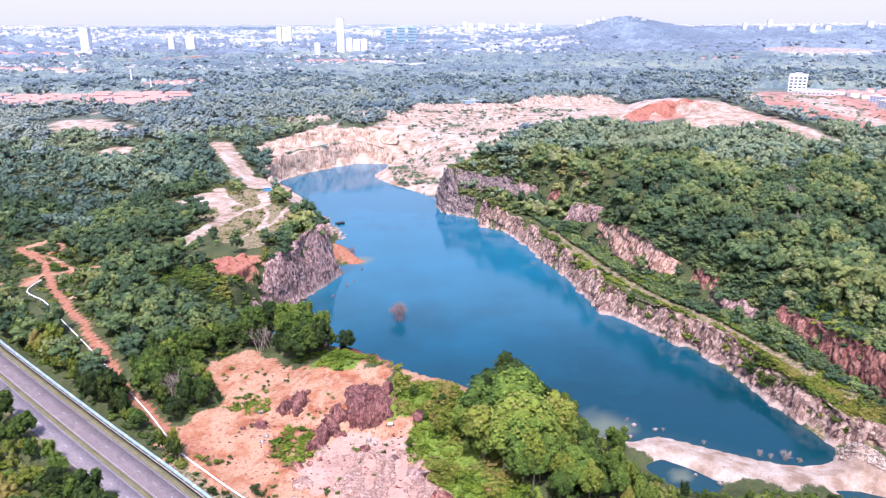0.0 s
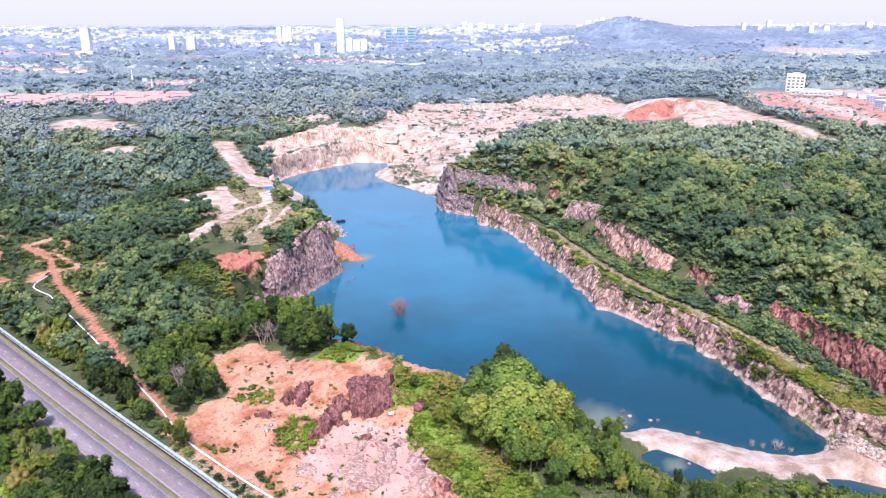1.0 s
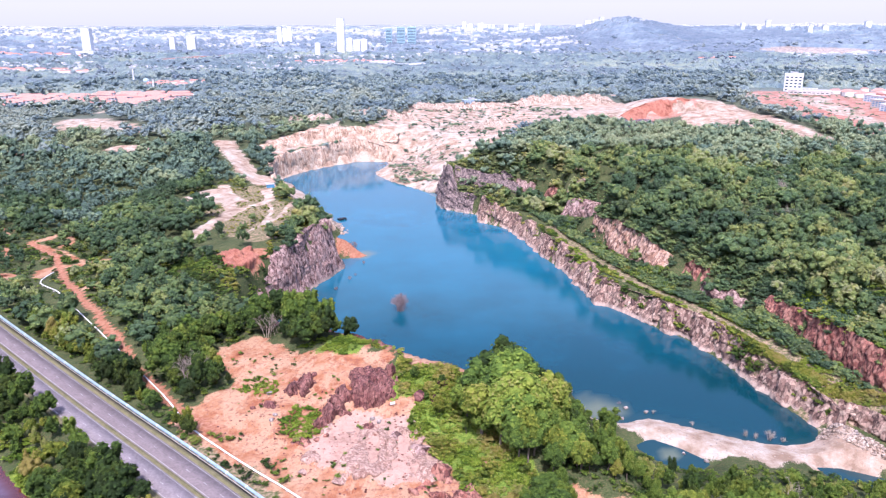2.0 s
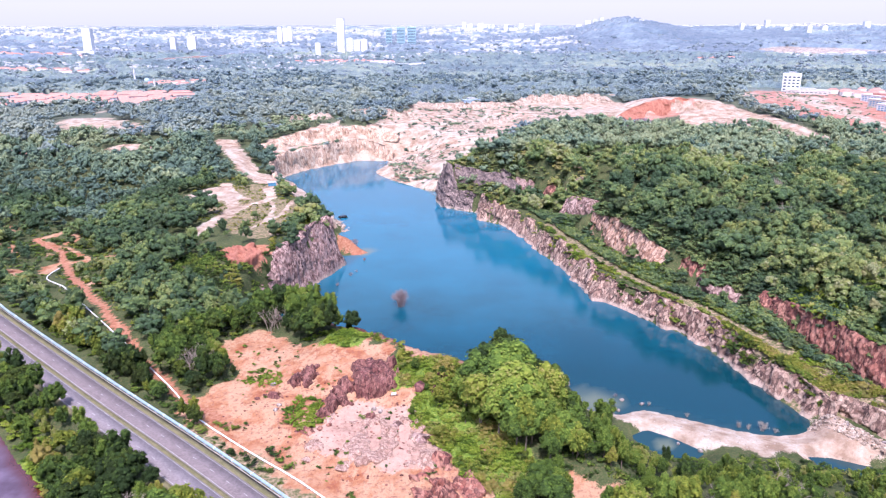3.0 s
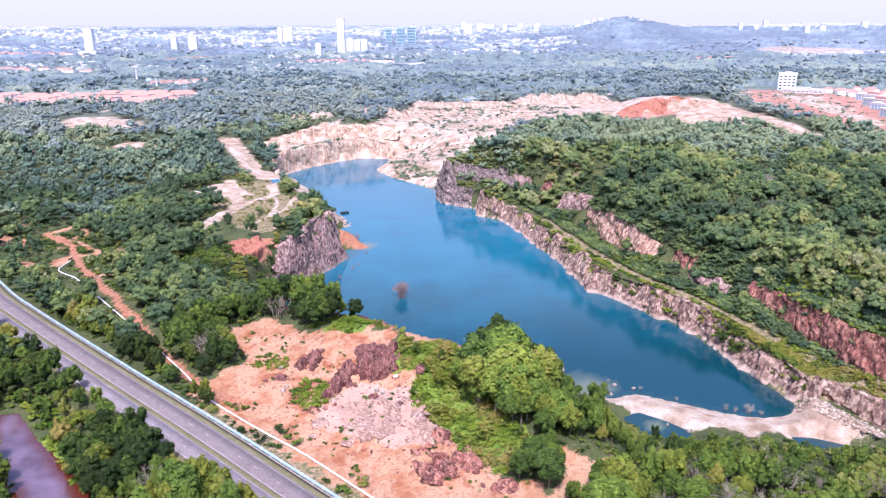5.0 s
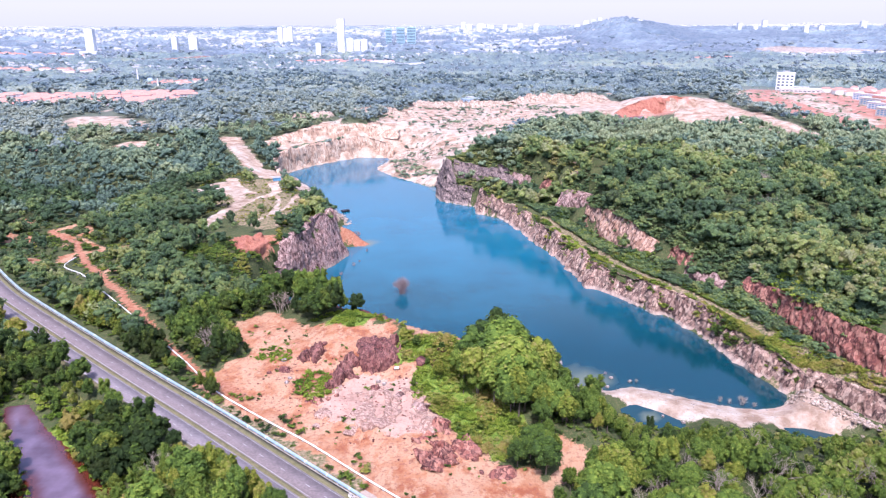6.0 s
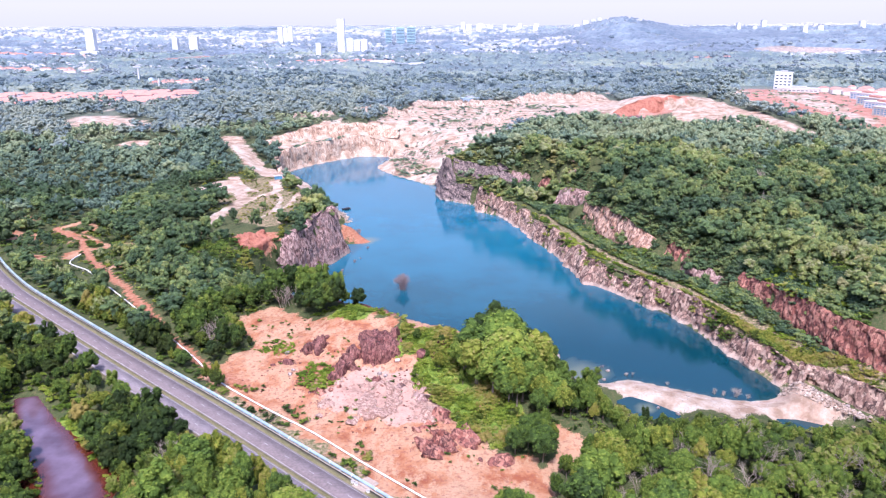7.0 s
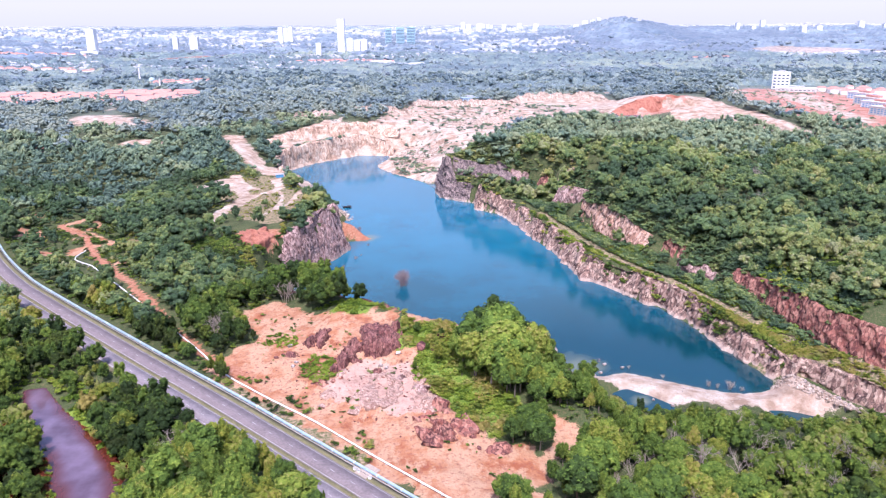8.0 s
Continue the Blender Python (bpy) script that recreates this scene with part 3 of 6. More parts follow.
SCRUB = [[(186, 290), (204, 262), (222, 240), (240, 246), (222, 262), (208, 280), (198, 296)], [(158, 340), (172, 336), (190, 302), (197, 280), (178, 272), (168, 286)], [(-196, 570), (-214, 650), (-170, 660), (-146, 606), (-122, 590), (-114, 540), (-112, 480), (-128, 462), (-150, 486), (-172, 515)], [(-102, 232), (-20, 150), (-8, 160), (-90, 244)]]
CAPE_BACK = [(-176, 505), (-165, 455), (-150, 440), (-112, 450), (-104, 470), (-108, 486), (-130, 472), (-150, 490)]
CLUMP = [(8, 238), (18, 262), (34, 263), (60, 252), (68, 228), (48, 208), (24, 207)]
POINT = [(40, 232), (66, 232), (72, 296), (42, 296)]
COVE = [(-165, 384), (-120, 366), (-84, 352), (-96, 395), (-104, 446), (-118, 452), (-162, 440)]
LOW_BANK = [(64, 192), (64, 262), (250, 250), (250, 180), (120, 184)]
LOW_WOODS = [(-360, 540), (-290, 530), (-200, 425), (-205, 370), (-300, 430)]
PALE = [[(-54, 224), (-46, 234), (-34, 246), (-16, 244), (-7, 234), (-11, 222), (0, 211), (-10, 198), (-30, 206), (-44, 212)]]
def off_faces(x, y, clear):
    """True where no rock face of the upper slope stands nearer than this."""
    return np.min([away(x, y, f[0]) / (1.4 if f is FACE_ORANGE else 1.0) for f in FACES], axis=0) > clear


GRASS = [[(-70, 300), (-36, 303), (12, 264), (14, 240), (34, 200), (20, 186), (-2, 206), (-12, 226), (-18, 254), (-20, 286)],
         [(-92, 270), (-80, 274), (-70, 267), (-67, 259), (-76, 258), (-88, 264)], [(-64, 236), (-59, 249), (-50, 246), (-44, 233), (-53, 224), (-60, 228)],
         [(96, 560), (112, 476), (142, 420), (166, 372), (186, 330), (196, 300), (186, 300), (172, 338), (156, 372), (134, 412), (100, 480), (86, 560)], [(-175, 210), (-150, 228), (-138, 214), (-158, 200)],
         [(-64, 270), (-58, 284), (-48, 296), (-38, 300), (-41, 284), (-44, 273), (-54, 268)]]
TRACKS = [([(-301, 502), (-265, 464), (-224, 401), (-192, 359), (-160, 318), (-141, 290), (-120, 266), (-105, 249), (-88, 238)], 3.4, "red"),
          ([(-105, 249), (-73, 226), (-45, 204), (-10, 180), (20, 160), (60, 130)], 6.0, "dirt"), ([(-28, 304), (-38, 284), (-37, 270)], 2.2, "dirt"), ([(89, 567), (98, 530), (107, 502), (115, 471), (126, 442), (139, 416), (156, 387), (171, 347), (178, 325)], 3.6, "scrub"),
          ([(-276, 905), (-258, 862), (-222, 780), (-170, 672)], 11.0, "sand"), ([(-184, 474), (-177, 520), (-170, 562), (-188, 612), (-206, 664)], 6.5, "sand"), ([(-170, 562), (-148, 602), (-162, 655)], 4.5, "sand"), ([(-231, 590), (-223, 612), (-201, 622), (-172, 600)], 6.0, "sand"), ([(-126, 600), (-128, 540), (-140, 500)], 3.0, "sand"), ([(-560, 1052), (-520, 1120), (-560, 1200)], 5.0, "sand"), ([(300, 1370), (420, 1500), (500, 1400)], 6.0, "sand"), ([(-143, 490), (-136, 514), (-137, 555), (-150, 596), (-166, 645)], 2.8, "sand"), ([(-182, 474), (-240, 455), (-300, 500)], 3.0, "dirt")]


def cover(x, y):
    """Shares of dirt, red earth, sand and grass at plan places, with ragged edges."""
    wx, wy = x + (fbm(x / 11, y / 11, 3, 21) - 0.5) * 14, y + (fbm(x / 11, y / 11, 3, 33) - 0.5) * 14
    out = {}
    for key, polys in (("dirt", DIRT), ("plateau", REDLAND), ("red", RED), ("sand", SAND), ("grass", GRASS), ("pale", PALE), ("scrub", SCRUB + [GRASS[3]])):
        s = np.full(np.shape(x), 1e9)
        for p in polys:
            s = np.minimum(s, signed(wx, wy, p))
        out[key] = smooth01(0.5 - s / 3.0)
    patch = smooth01((fbm(x / 16, y / 16, 3, 91) - 0.60) / 0.06) * inside(x, y, LOW_WOODS)
    out["dirt"] = np.maximum(out["dirt"], patch)
    for line, half, key in TRACKS:
        half = half + 3.0 - 6.0 * smooth01((fbm(x / 14, y / 14, 3, 57) - 0.46) / 0.10) if key == "scrub" else half
        out[key] = np.maximum(out[key], smooth01((half - away(wx * 0.3 + x * 0.7, wy * 0.3 + y * 0.7, line)) / 1.5))
    return out


# ---- ground ----
def ticks(lo, hi, a, b, step, grow, top):
    up, v, s = [a], a, step
    while v < b:
        v += step
        up.append(v)
    while v < hi:
        s = min(s * grow, top)
        v += s
        up.append(v)
    v, s, dn = a, step, []
    while v > lo:
        s = min(s * grow, top)
        v -= s
        dn.append(v)
    return np.array(dn[::-1] + up)


gx, gy = ticks(-5200, 5200, -290, 310, 3.0, 1.065, 70), ticks(-1500, 5200, 140, 620, 3.0, 1.05, 60)
X, Y = np.meshgrid(gx, gy)
Z, D = land_height(X, Y)
cov = cover(X, Y)
nx, ny = len(gx), len(gy)
idx = np.arange(nx * ny).reshape(ny, nx)
quads = np.stack([idx[:-1, :-1], idx[:-1, 1:], idx[1:, 1:], idx[1:, :-1]], -1).reshape(-1, 4)
shore = smooth01((6 - D) / 4) * (D > -30) * smooth01((14 - spread(X, Y, BANK, 3, 2.2)) / 8)
cov["sand"] = np.maximum(np.maximum(cov["sand"], shore * 0.8), smooth01((14 - D) / 2) * (Y > 700) * (X < -40))
ground_attrs = {k: v.ravel() for k, v in cov.items()}
# Share of painted haze in the ground's colour and gloss, growing with distance.
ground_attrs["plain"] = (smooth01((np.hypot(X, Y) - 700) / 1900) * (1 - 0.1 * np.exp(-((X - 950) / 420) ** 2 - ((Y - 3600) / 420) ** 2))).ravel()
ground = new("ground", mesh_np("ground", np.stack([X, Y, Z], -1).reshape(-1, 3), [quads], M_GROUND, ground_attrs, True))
tagged(ground, "green, red and sandy quarry land reaching the horizon", "ground", kind="structure")


# ---- water ----
def water_sheet(name, x0, x1, y0, y1, step, z, material, poly, label, fade, extra=(), edge=0.06):
    xs, ys = np.arange(x0, x1 + step, step), np.arange(y0, y1 + step, step)
    wx, wy = np.meshgrid(xs, ys)
    d = signed(wx, wy, poly)
    wx2 = d + (fbm(wx / 20, wy / 20, 3, 4) - 0.5) * 6
    sh = smooth01(1 + wx2 / (fade * 0.5)) * edge
    for ex, ey, er in extra:
        sh = np.maximum(sh, 0.75 * smooth01(1.3 - np.hypot(wx - ex, wy - ey) / er + (fbm(wx / 9, wy / 9, 3, 6) - 0.5) * 0.8))
    ii = np.arange(wx.size).reshape(wx.shape)
    q = np.stack([ii[:-1, :-1], ii[:-1, 1:], ii[1:, 1:], ii[1:, :-1]], -1).reshape(-1, 4)
    keep = (d < 70).ravel()[q].any(1) if fade > 2 else np.ones(len(q), bool)
    ob = new(name, mesh_np(name, np.stack([wx, wy, np.full_like(wx, z)], -1).reshape(-1, 3), [q[keep]], material, {"shallow": sh.ravel()}, True))
    return tagged(ob, label, "water", kind="structure")


water_sheet("water_lake", -220, 240, 236, 980, 4.0, 0.0, M_WATER, LAKE, "deep blue-green still water of the flooded quarry", 5.0, ((74, 300, 13), (-64, 543, 10), (98, 261, 5)))
water_sheet("water_far_pond", 216, 296, 972, 1050, 4.0, 41.5, M_WATER, FAR_POND, "small blue pond below the red earth cutting", 5.0)
water_sheet("water_pond", -200, -90, 110, 250, 2.0, 18.5, M_POND, RED_POND, "still red-brown pond water reflecting the sky", 12.0, (), 1.0)


# ---- trees ----
def ico(sub):
    bm = bmesh.new()
    bmesh.ops.create_icosphere(bm, subdivisions=sub, radius=1.0)
    v = np.array([q.co[:] for q in bm.verts])
    f = np.array([[q.index for q in p.verts] for p in bm.faces])
    bm.free()
    return v, f


ICO1, ICO2 = ico(1), ico(2)
OCTA = (np.array([(1, 0, 0), (0, 1, 0), (-1, 0, 0), (0, -1, 0), (0, 0, 1), (0, 0, -1)], float), np.array([(0, 1, 4), (1, 2, 4), (2, 3, 4), (3, 0, 4), (1, 0, 5), (2, 1, 5), (3, 2, 5), (0, 3, 5)]))


def crown_arrays(rng, lumps, leaves, ball, leaf=0.055, tall=1.0, spread_r=0.25, size=0.36):
    """A crown of a tree one unit high: a domed core, clumps of foliage bulging from it, and loose leaf sprays. Size is a clump's share of the crown. Returns points, triangles, quads, tint."""
    V, T, Q, tint, n = [], [], [], [], 0
    mid, half = np.array([0, 0, 0.56]), np.array([spread_r, spread_r, 0.34 * tall])
    cs = [(mid, 0.0)] if lumps > 2 else []
    for k in range(lumps):
        a, u = k * 2.4 + rng.uniform(-0.5, 0.5), 1 - 1.55 * (k + 0.5) / lumps
        r = math.sqrt(max(0.0, 1 - u * u))
        cs.append((mid + np.array([math.cos(a) * r, math.sin(a) * r, u]) * half * rng.uniform(0.55, 0.95), size * rng.uniform(0.75, 1.25)))
    for c, s in cs:
        v = ball[0] * (1 + rng.uniform(-0.34, 0.26, (len(ball[0]), 1)))
        v = v * (half * 0.70 if s == 0.0 else half * s) + c
        V.append(v)
        T.append(ball[1] + n)
        # Inner shade put into the tint: core darkest, clumps dark, lighter upwards.
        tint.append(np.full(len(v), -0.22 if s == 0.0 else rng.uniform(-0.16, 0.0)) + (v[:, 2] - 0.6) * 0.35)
        n += len(v)
    cs = [q for q in cs if q[1]]
    for k in range(leaves):
        c, s = cs[rng.integers(len(cs))]
        d = rng.normal(size=3)
        d[2] = abs(d[2]) * 0.9 - 0.3
        d /= np.linalg.norm(d)
        p = c + d * half * s * rng.uniform(0.95, 1.25)
        nrm = d + rng.normal(size=3) * 0.35 + np.array([0, 0, 0.3])
        nrm /= np.linalg.norm(nrm)
        t1 = np.cross(nrm, rng.normal(size=3))
        t1 /= np.linalg.norm(t1)
        t2 = np.cross(nrm, t1)
        w, h = leaf * rng.uniform(0.6, 1.1), leaf * rng.uniform(0.9, 1.5)
        V.append(np.array([p - t1 * w - t2 * h * 0.5, p + t1 * w - t2 * h * 0.5, p + t2 * h]))
        T.append(np.arange(3)[None] + n)
        # Sprays tinted lighter than the shaded clumps, and lighter higher up.
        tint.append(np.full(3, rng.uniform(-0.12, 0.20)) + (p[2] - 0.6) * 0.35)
        n += 3
    return np.concatenate(V), np.concatenate(T), np.zeros((0, 4), int), np.concatenate(tint)


def tube(bm, p, q, r0, r1, sides=6):
    p, q = Vector(p), Vector(q)
    m = (q - p).to_track_quat("Z", "Y").to_matrix()
    rings = []
    for c, r in ((p, r0), (q, r1)):
        rings.append([bm.verts.new(c + m @ Vector((math.cos(a) * r, math.sin(a) * r, 0))) for a in (2 * math.pi * k / sides for k in range(sides))])
    for k in range(sides):
        bm.faces.new((rings[0][k], rings[0][(k + 1) % sides], rings[1][(k + 1) % sides], rings[1][k]))


def trunk_bm(rng, lean=0.05):
    bm = bmesh.new()
    pts = [Vector((0, 0, -0.05)), Vector((rng.uniform(-lean, lean) * 0.5, rng.uniform(-lean, lean) * 0.5, 0.3)), Vector((rng.uniform(-lean, lean), rng.uniform(-lean, lean), 0.62))]
    tube(bm, pts[0], pts[1], 0.017, 0.012)
    tube(bm, pts[1], pts[2], 0.012, 0.006)
    for k in range(5):
        a = k * 2.4 + rng.uniform(-0.4, 0.4)
        s = pts[1].lerp(pts[2], rng.uniform(0.05, 0.9))
        tube(bm, s, s + Vector((math.cos(a) * 0.17, math.sin(a) * 0.17, rng.uniform(0.1, 0.2))), 0.006, 0.002, 5)
    return bm


TREE_SPECIES = ((11, 330, 1.0, 0.31), (12, 340, 1.0, 0.34), (9, 300, 1.08, 0.25), (13, 360, 0.85, 0.40), (8, 260, 1.12, 0.21), (11, 320, 0.95, 0.36))
SLIM = 0.74  # the nearest trees stand closer and have slimmer crowns
rng = np.random.default_rng(5)
CROWNS, TRUNKS, ARRAYS_NEAR, ARRAYS_MID, ARRAYS_FAR, ARRAYS_WIDE = [], [], [], [], [], []
for lumps, leaves, tall, wide in TREE_SPECIES:
    v, t, q, ti = crown_arrays(rng, lumps * 2 + 2, int(leaves * 3.6), ICO1, 0.024, tall, wide * SLIM, 0.30)
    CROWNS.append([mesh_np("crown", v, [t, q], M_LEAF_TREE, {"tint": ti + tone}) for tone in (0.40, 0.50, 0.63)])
    bm = trunk_bm(rng)
    me = bpy.data.meshes.new("trunk")
    bm.to_mesh(me)
    bm.free()
    me.materials.append(M_BARK)
    TRUNKS.append(me)
    ARRAYS_NEAR.append(crown_arrays(rng, lumps + 2, 250, ICO1, 0.036, tall, wide * SLIM, 0.34))
    ARRAYS_MID.append(crown_arrays(rng, 7, 90, ICO1, 0.055, tall, wide, 0.42))
    ARRAYS_WIDE.append(crown_arrays(rng, 4, 8, OCTA, 0.10, tall, wide * 1.2, 0.5))
    ARRAYS_FAR.append(crown_arrays(rng, 5, 26, OCTA, 0.080, tall, wide, 0.50))


def stand(name, places, arrays, material, label, category="woods", smooth=False):
    """Many trees as one mesh. Rows of places: x, y, z, height, turn, width, tint, species."""
    VV, TT, QQ, KK, n = [], [], [], [], 0
    places = np.asarray(places)
    for s, (v, t, q, ti) in enumerate(arrays):
        rows = places[places[:, 7] == s]
        if not len(rows):
            continue
        c, sn = np.cos(rows[:, 4])[:, None], np.sin(rows[:, 4])[:, None]
        w = (rows[:, 3] * rows[:, 5])[:, None]
        px = (v[:, 0] * c - v[:, 1] * sn) * w + rows[:, 0][:, None]
        py = (v[:, 0] * sn + v[:, 1] * c) * w + rows[:, 1][:, None]
        pz = v[:, 2] * rows[:, 3][:, None] + rows[:, 2][:, None]
        VV.append(np.stack([px, py, pz], -1).reshape(-1, 3))
        off = (np.arange(len(rows)) * len(v))[:, None, None] + n
        TT.append((t[None] + off).reshape(-1, 3))
        QQ.append((q[None] + off).reshape(-1, 4))
        KK.append((ti[None] + rows[:, 6][:, None]).ravel())
        n += len(v) * len(rows)
    ob = new(name, mesh_np(name, np.concatenate(VV), [np.concatenate(TT), np.concatenate(QQ)], material, {"tint": np.concatenate(KK)}, smooth))
    return tagged(ob, label, category, kind="stuff")


def scatter(rng, near, far, step, keep=1.0):
    """Places for trees between two distances from the place where the flight starts."""
    half = 0.66 * far + 90
    xs, ys = np.meshgrid(np.arange(-half, half, step), np.arange(max(-200.0, near * 0.5 - 200), far, step))
    x = (xs + rng.uniform(-0.75, 0.75, xs.shape) * step).ravel()
    y = (ys + rng.uniform(-0.75, 0.75, ys.shape) * step).ravel()
    r = np.hypot(x, y) * (1 + 0.55 * (fbm(x / 90, y / 90, 4, 47) - 0.5))
    ok = (r >= near) & (r < far) & (y > 122) & (np.abs(x) < 0.62 * (y + 62) + 48) & (rng.uniform(size=x.size) < keep)
    x, y = x[ok], y[ok]
    z, d = land_height(x, y)
    c = cover(x, y)
    bare = np.maximum(np.maximum(c["dirt"], c["red"]), np.maximum(np.maximum(c["sand"], c["plateau"]), np.where(inside(x, y, CLUMP) | (inside(x, y, GRASS[0]) & (x > -25) & (rng.uniform(size=x.size) < 0.16)), 0.0, c["grass"])))
    rim = spread(x, y, BANK, 2, 2.2)
    rd = away(x, y, ROAD)
    side = (x - ROAD[3][0]) * 0.68 + (y - ROAD[3][1]) * 0.733
    ok = (bare < 0.3) & (d > np.where(x < -40, rim * 0.55 + 3, rim + 5)) & (signed(x, y, RED_POND) > 2.5) & (signed(x, y, FAR_POND) > 3) & (z > 1.5)
    ok &= ~((rd < 7.2) & (side > 0)) & ~((rd < 21.5) & (side <= 0))
    ok &= ~((d < 30) & (x > 60) & (y > 290) & (y < 600) & (rng.uniform(size=x.size) < 0.8))
    for line, half_w, _ in TRACKS:
        ok &= (away(x, y, line) > half_w + 2.0 + 2.5 * (y > 440)) & ((y < 385) | (away(x, y + 10, line) > half_w + 3.0))
    ok &= town_free(x, y)
    ok &= (away(x, y, THIN_PIPE) > np.where(y > 262, 2.2, 4.0)) & ((y < 345) | (y > 470) | (away(x, y + 9, THIN_PIPE) > 6.5))
    for bx, by, _ in BARE_PLACES:
        ok &= np.hypot(x - bx, y - by + 1.5) > 4.2
    ok &= off_faces(x, y, 8.0) | (rng.uniform(size=x.size) < 0.04)
    ok &= ~inside(x, y, COVE) | (rng.uniform(size=x.size) < 0.25)
    ok &= ~inside(x, y, CAPE_BACK) | (rng.uniform(size=x.size) < 0.2)
    ok &= (c["scrub"] < 0.4) | (rng.uniform(size=x.size) < 0.03)
    return x[ok], y[ok], z[ok], d[ok]


BARE_PLACES = [(93, 165, 18), (116, 174, 18), (124, 160, 18), (154, 168, 18), (148, 177, 18), (110, 182, 16), (-111, 274, 15), (-108, 277, 14), (69, 162, 13), (87, 177, 14), (52, 230, 13), (64, 240, 13), (-100, 180, 13), (240, 480, 16), (262, 540, 16), (46, 258, 14), (-84, 315, 15), (-80, 318, 14), (62, 152, 13), (82, 150, 13), (101, 152, 14), (135, 158, 14), (76, 170, 12), (131, 181, 14), (106, 165, 15), (140, 170, 14)]


# rows: middle, half sizes, houses, size of a house
TOWN = [(-700, 2280, 260, 60, 190, 0.5), (-480, 2450, 160, 60, 80, 0.5), (-1300, 2330, 250, 120, 50, 0.9), (-350, 2700, 300, 90, 60, 0.8), (-150, 2480, 90, 14, 20, 1.2), (200, 2900, 300, 120, 60, 0.9), (-900, 3300, 900, 160, 170, 0.7), (300, 3900, 700, 420, 110, 0.75), (-1600, 2900, 500, 120, 60, 1.0), (1450, 2600, 260, 70, 70, 1.0), (1230, 1950, 60, 90, 20, 1.0),
        (-1500, 3750, 900, 320, 520, 1.1), (-200, 4150, 700, 280, 420, 1.1), (350, 3300, 260, 200, 120, 1.0), (1750, 4200, 800, 200, 420, 1.1)]
TOWN_RED = [(-640, 1800, 70, 60, 36, 0.9), (-330, 2550, 160, 40, 50, 0.9), (905, 2500, 60, 20, 6, 1.2), (-1250, 2200, 220, 40, 36, 1.0), (-1500, 2650, 260, 40, 60, 1.0), (760, 1290, 60, 60, 22, 0.8)]


def town_free(x, y):
    ok = np.ones(np.shape(x), bool)
    for cx, cy, lx, ly, _, _ in TOWN + TOWN_RED:
        ok &= (np.abs(x - cx) > lx) | (np.abs(y - cy) > ly + 12) | (lattice((x * 7).astype(int), (y * 7).astype(int), 3) < 0.3)
    for p in CLEAR:
        ok &= ~inside(x, y, p)
    return ok


CLEAR = [[(72, 246), (78, 302), (250, 302), (250, 222), (205, 226), (130, 228), (95, 231)], [(-1120, 1290), (-640, 1315), (-520, 1250), (-465, 1380), (-520, 1560), (-740, 1610), (-1000, 1600), (-1130, 1560)], [(-575, 1028), (-560, 1150), (-400, 1000), (-385, 920), (-500, 930)], [(-412, 828), (-345, 890), (-318, 850), (-335, 806), (-388, 796)], [(236, 950), (340, 975), (404, 1080), (424, 1165), (380, 1180), (300, 1080), (236, 1045)], [(600, 1180), (900, 1250), (900, 1480), (560, 1450)]]


def rows_for(rng, x, y, z, d, lo, hi, tint_mid=0.42):
    n = len(x)
    low = inside(x, y, LOW_WOODS)
    tone = fbm(x / 38, y / 38, 3, 41) * 1.3 - 0.15 + (fbm(x / 210, y / 210, 3, 43) - 0.5) * 0.9 * smooth01((y - 560) / 300)
    h = (lo + (hi - lo) * np.clip(fbm(x / 30, y / 30, 3, 51) * 1.5 - 0.3, 0, 1)) * np.clip(np.exp(rng.normal(size=n) * 0.24), 0.5, 1.5) * np.where(low, 0.55, 1.0) * np.where(inside(x, y, LOW_BANK), 0.62, 1.0) * np.where(inside(x, y, COVE), 0.45, 1.0) * np.where(inside(x, y, CLUMP), 1.3, np.where(inside(x, y, POINT), 0.6, np.where(inside(x, y, GRASS[0]), 0.5, 1.0)))
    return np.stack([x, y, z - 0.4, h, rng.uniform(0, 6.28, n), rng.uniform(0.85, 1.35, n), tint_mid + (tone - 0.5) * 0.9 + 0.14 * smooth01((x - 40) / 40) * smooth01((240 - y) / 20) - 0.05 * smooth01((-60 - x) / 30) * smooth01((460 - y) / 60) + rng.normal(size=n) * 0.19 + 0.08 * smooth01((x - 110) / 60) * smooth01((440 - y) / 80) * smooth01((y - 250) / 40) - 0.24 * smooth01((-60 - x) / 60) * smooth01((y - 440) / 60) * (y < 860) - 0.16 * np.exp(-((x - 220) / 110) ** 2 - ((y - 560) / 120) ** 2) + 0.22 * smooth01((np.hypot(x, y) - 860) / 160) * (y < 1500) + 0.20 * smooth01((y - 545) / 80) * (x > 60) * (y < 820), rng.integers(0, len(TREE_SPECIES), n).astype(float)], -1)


rng = np.random.default_rng(11)
near_rows = rows_for(rng, *scatter(rng, 130, 345, 5.7), 8, 18, 0.48)
pick = np.argsort(np.hypot(near_rows[:, 0], near_rows[:, 1] - 130))
things, rest = near_rows[pick[:300]], near_rows[pick[300:]]
for x, y, z, h, turn, w, ti, s in things:
    tree = tagged(new("tree"), "leafy green roadside tree in dense woodland" if away(np.array([x]), np.array([y]), ROAD)[0] < 60 else "broad leafy green tree of the near woodland", "tree", "trees of the near woodland")
    tree.matrix_world = Matrix.LocRotScale((x, y, z), Euler((0, 0, turn)), (h * w, h * w, h))
    part_mesh("trunk", TRUNKS[int(s)], tree)
    part_mesh("crown", CROWNS[int(s)][0 if ti < 0.30 else 1 if ti < 0.55 else 2], tree)
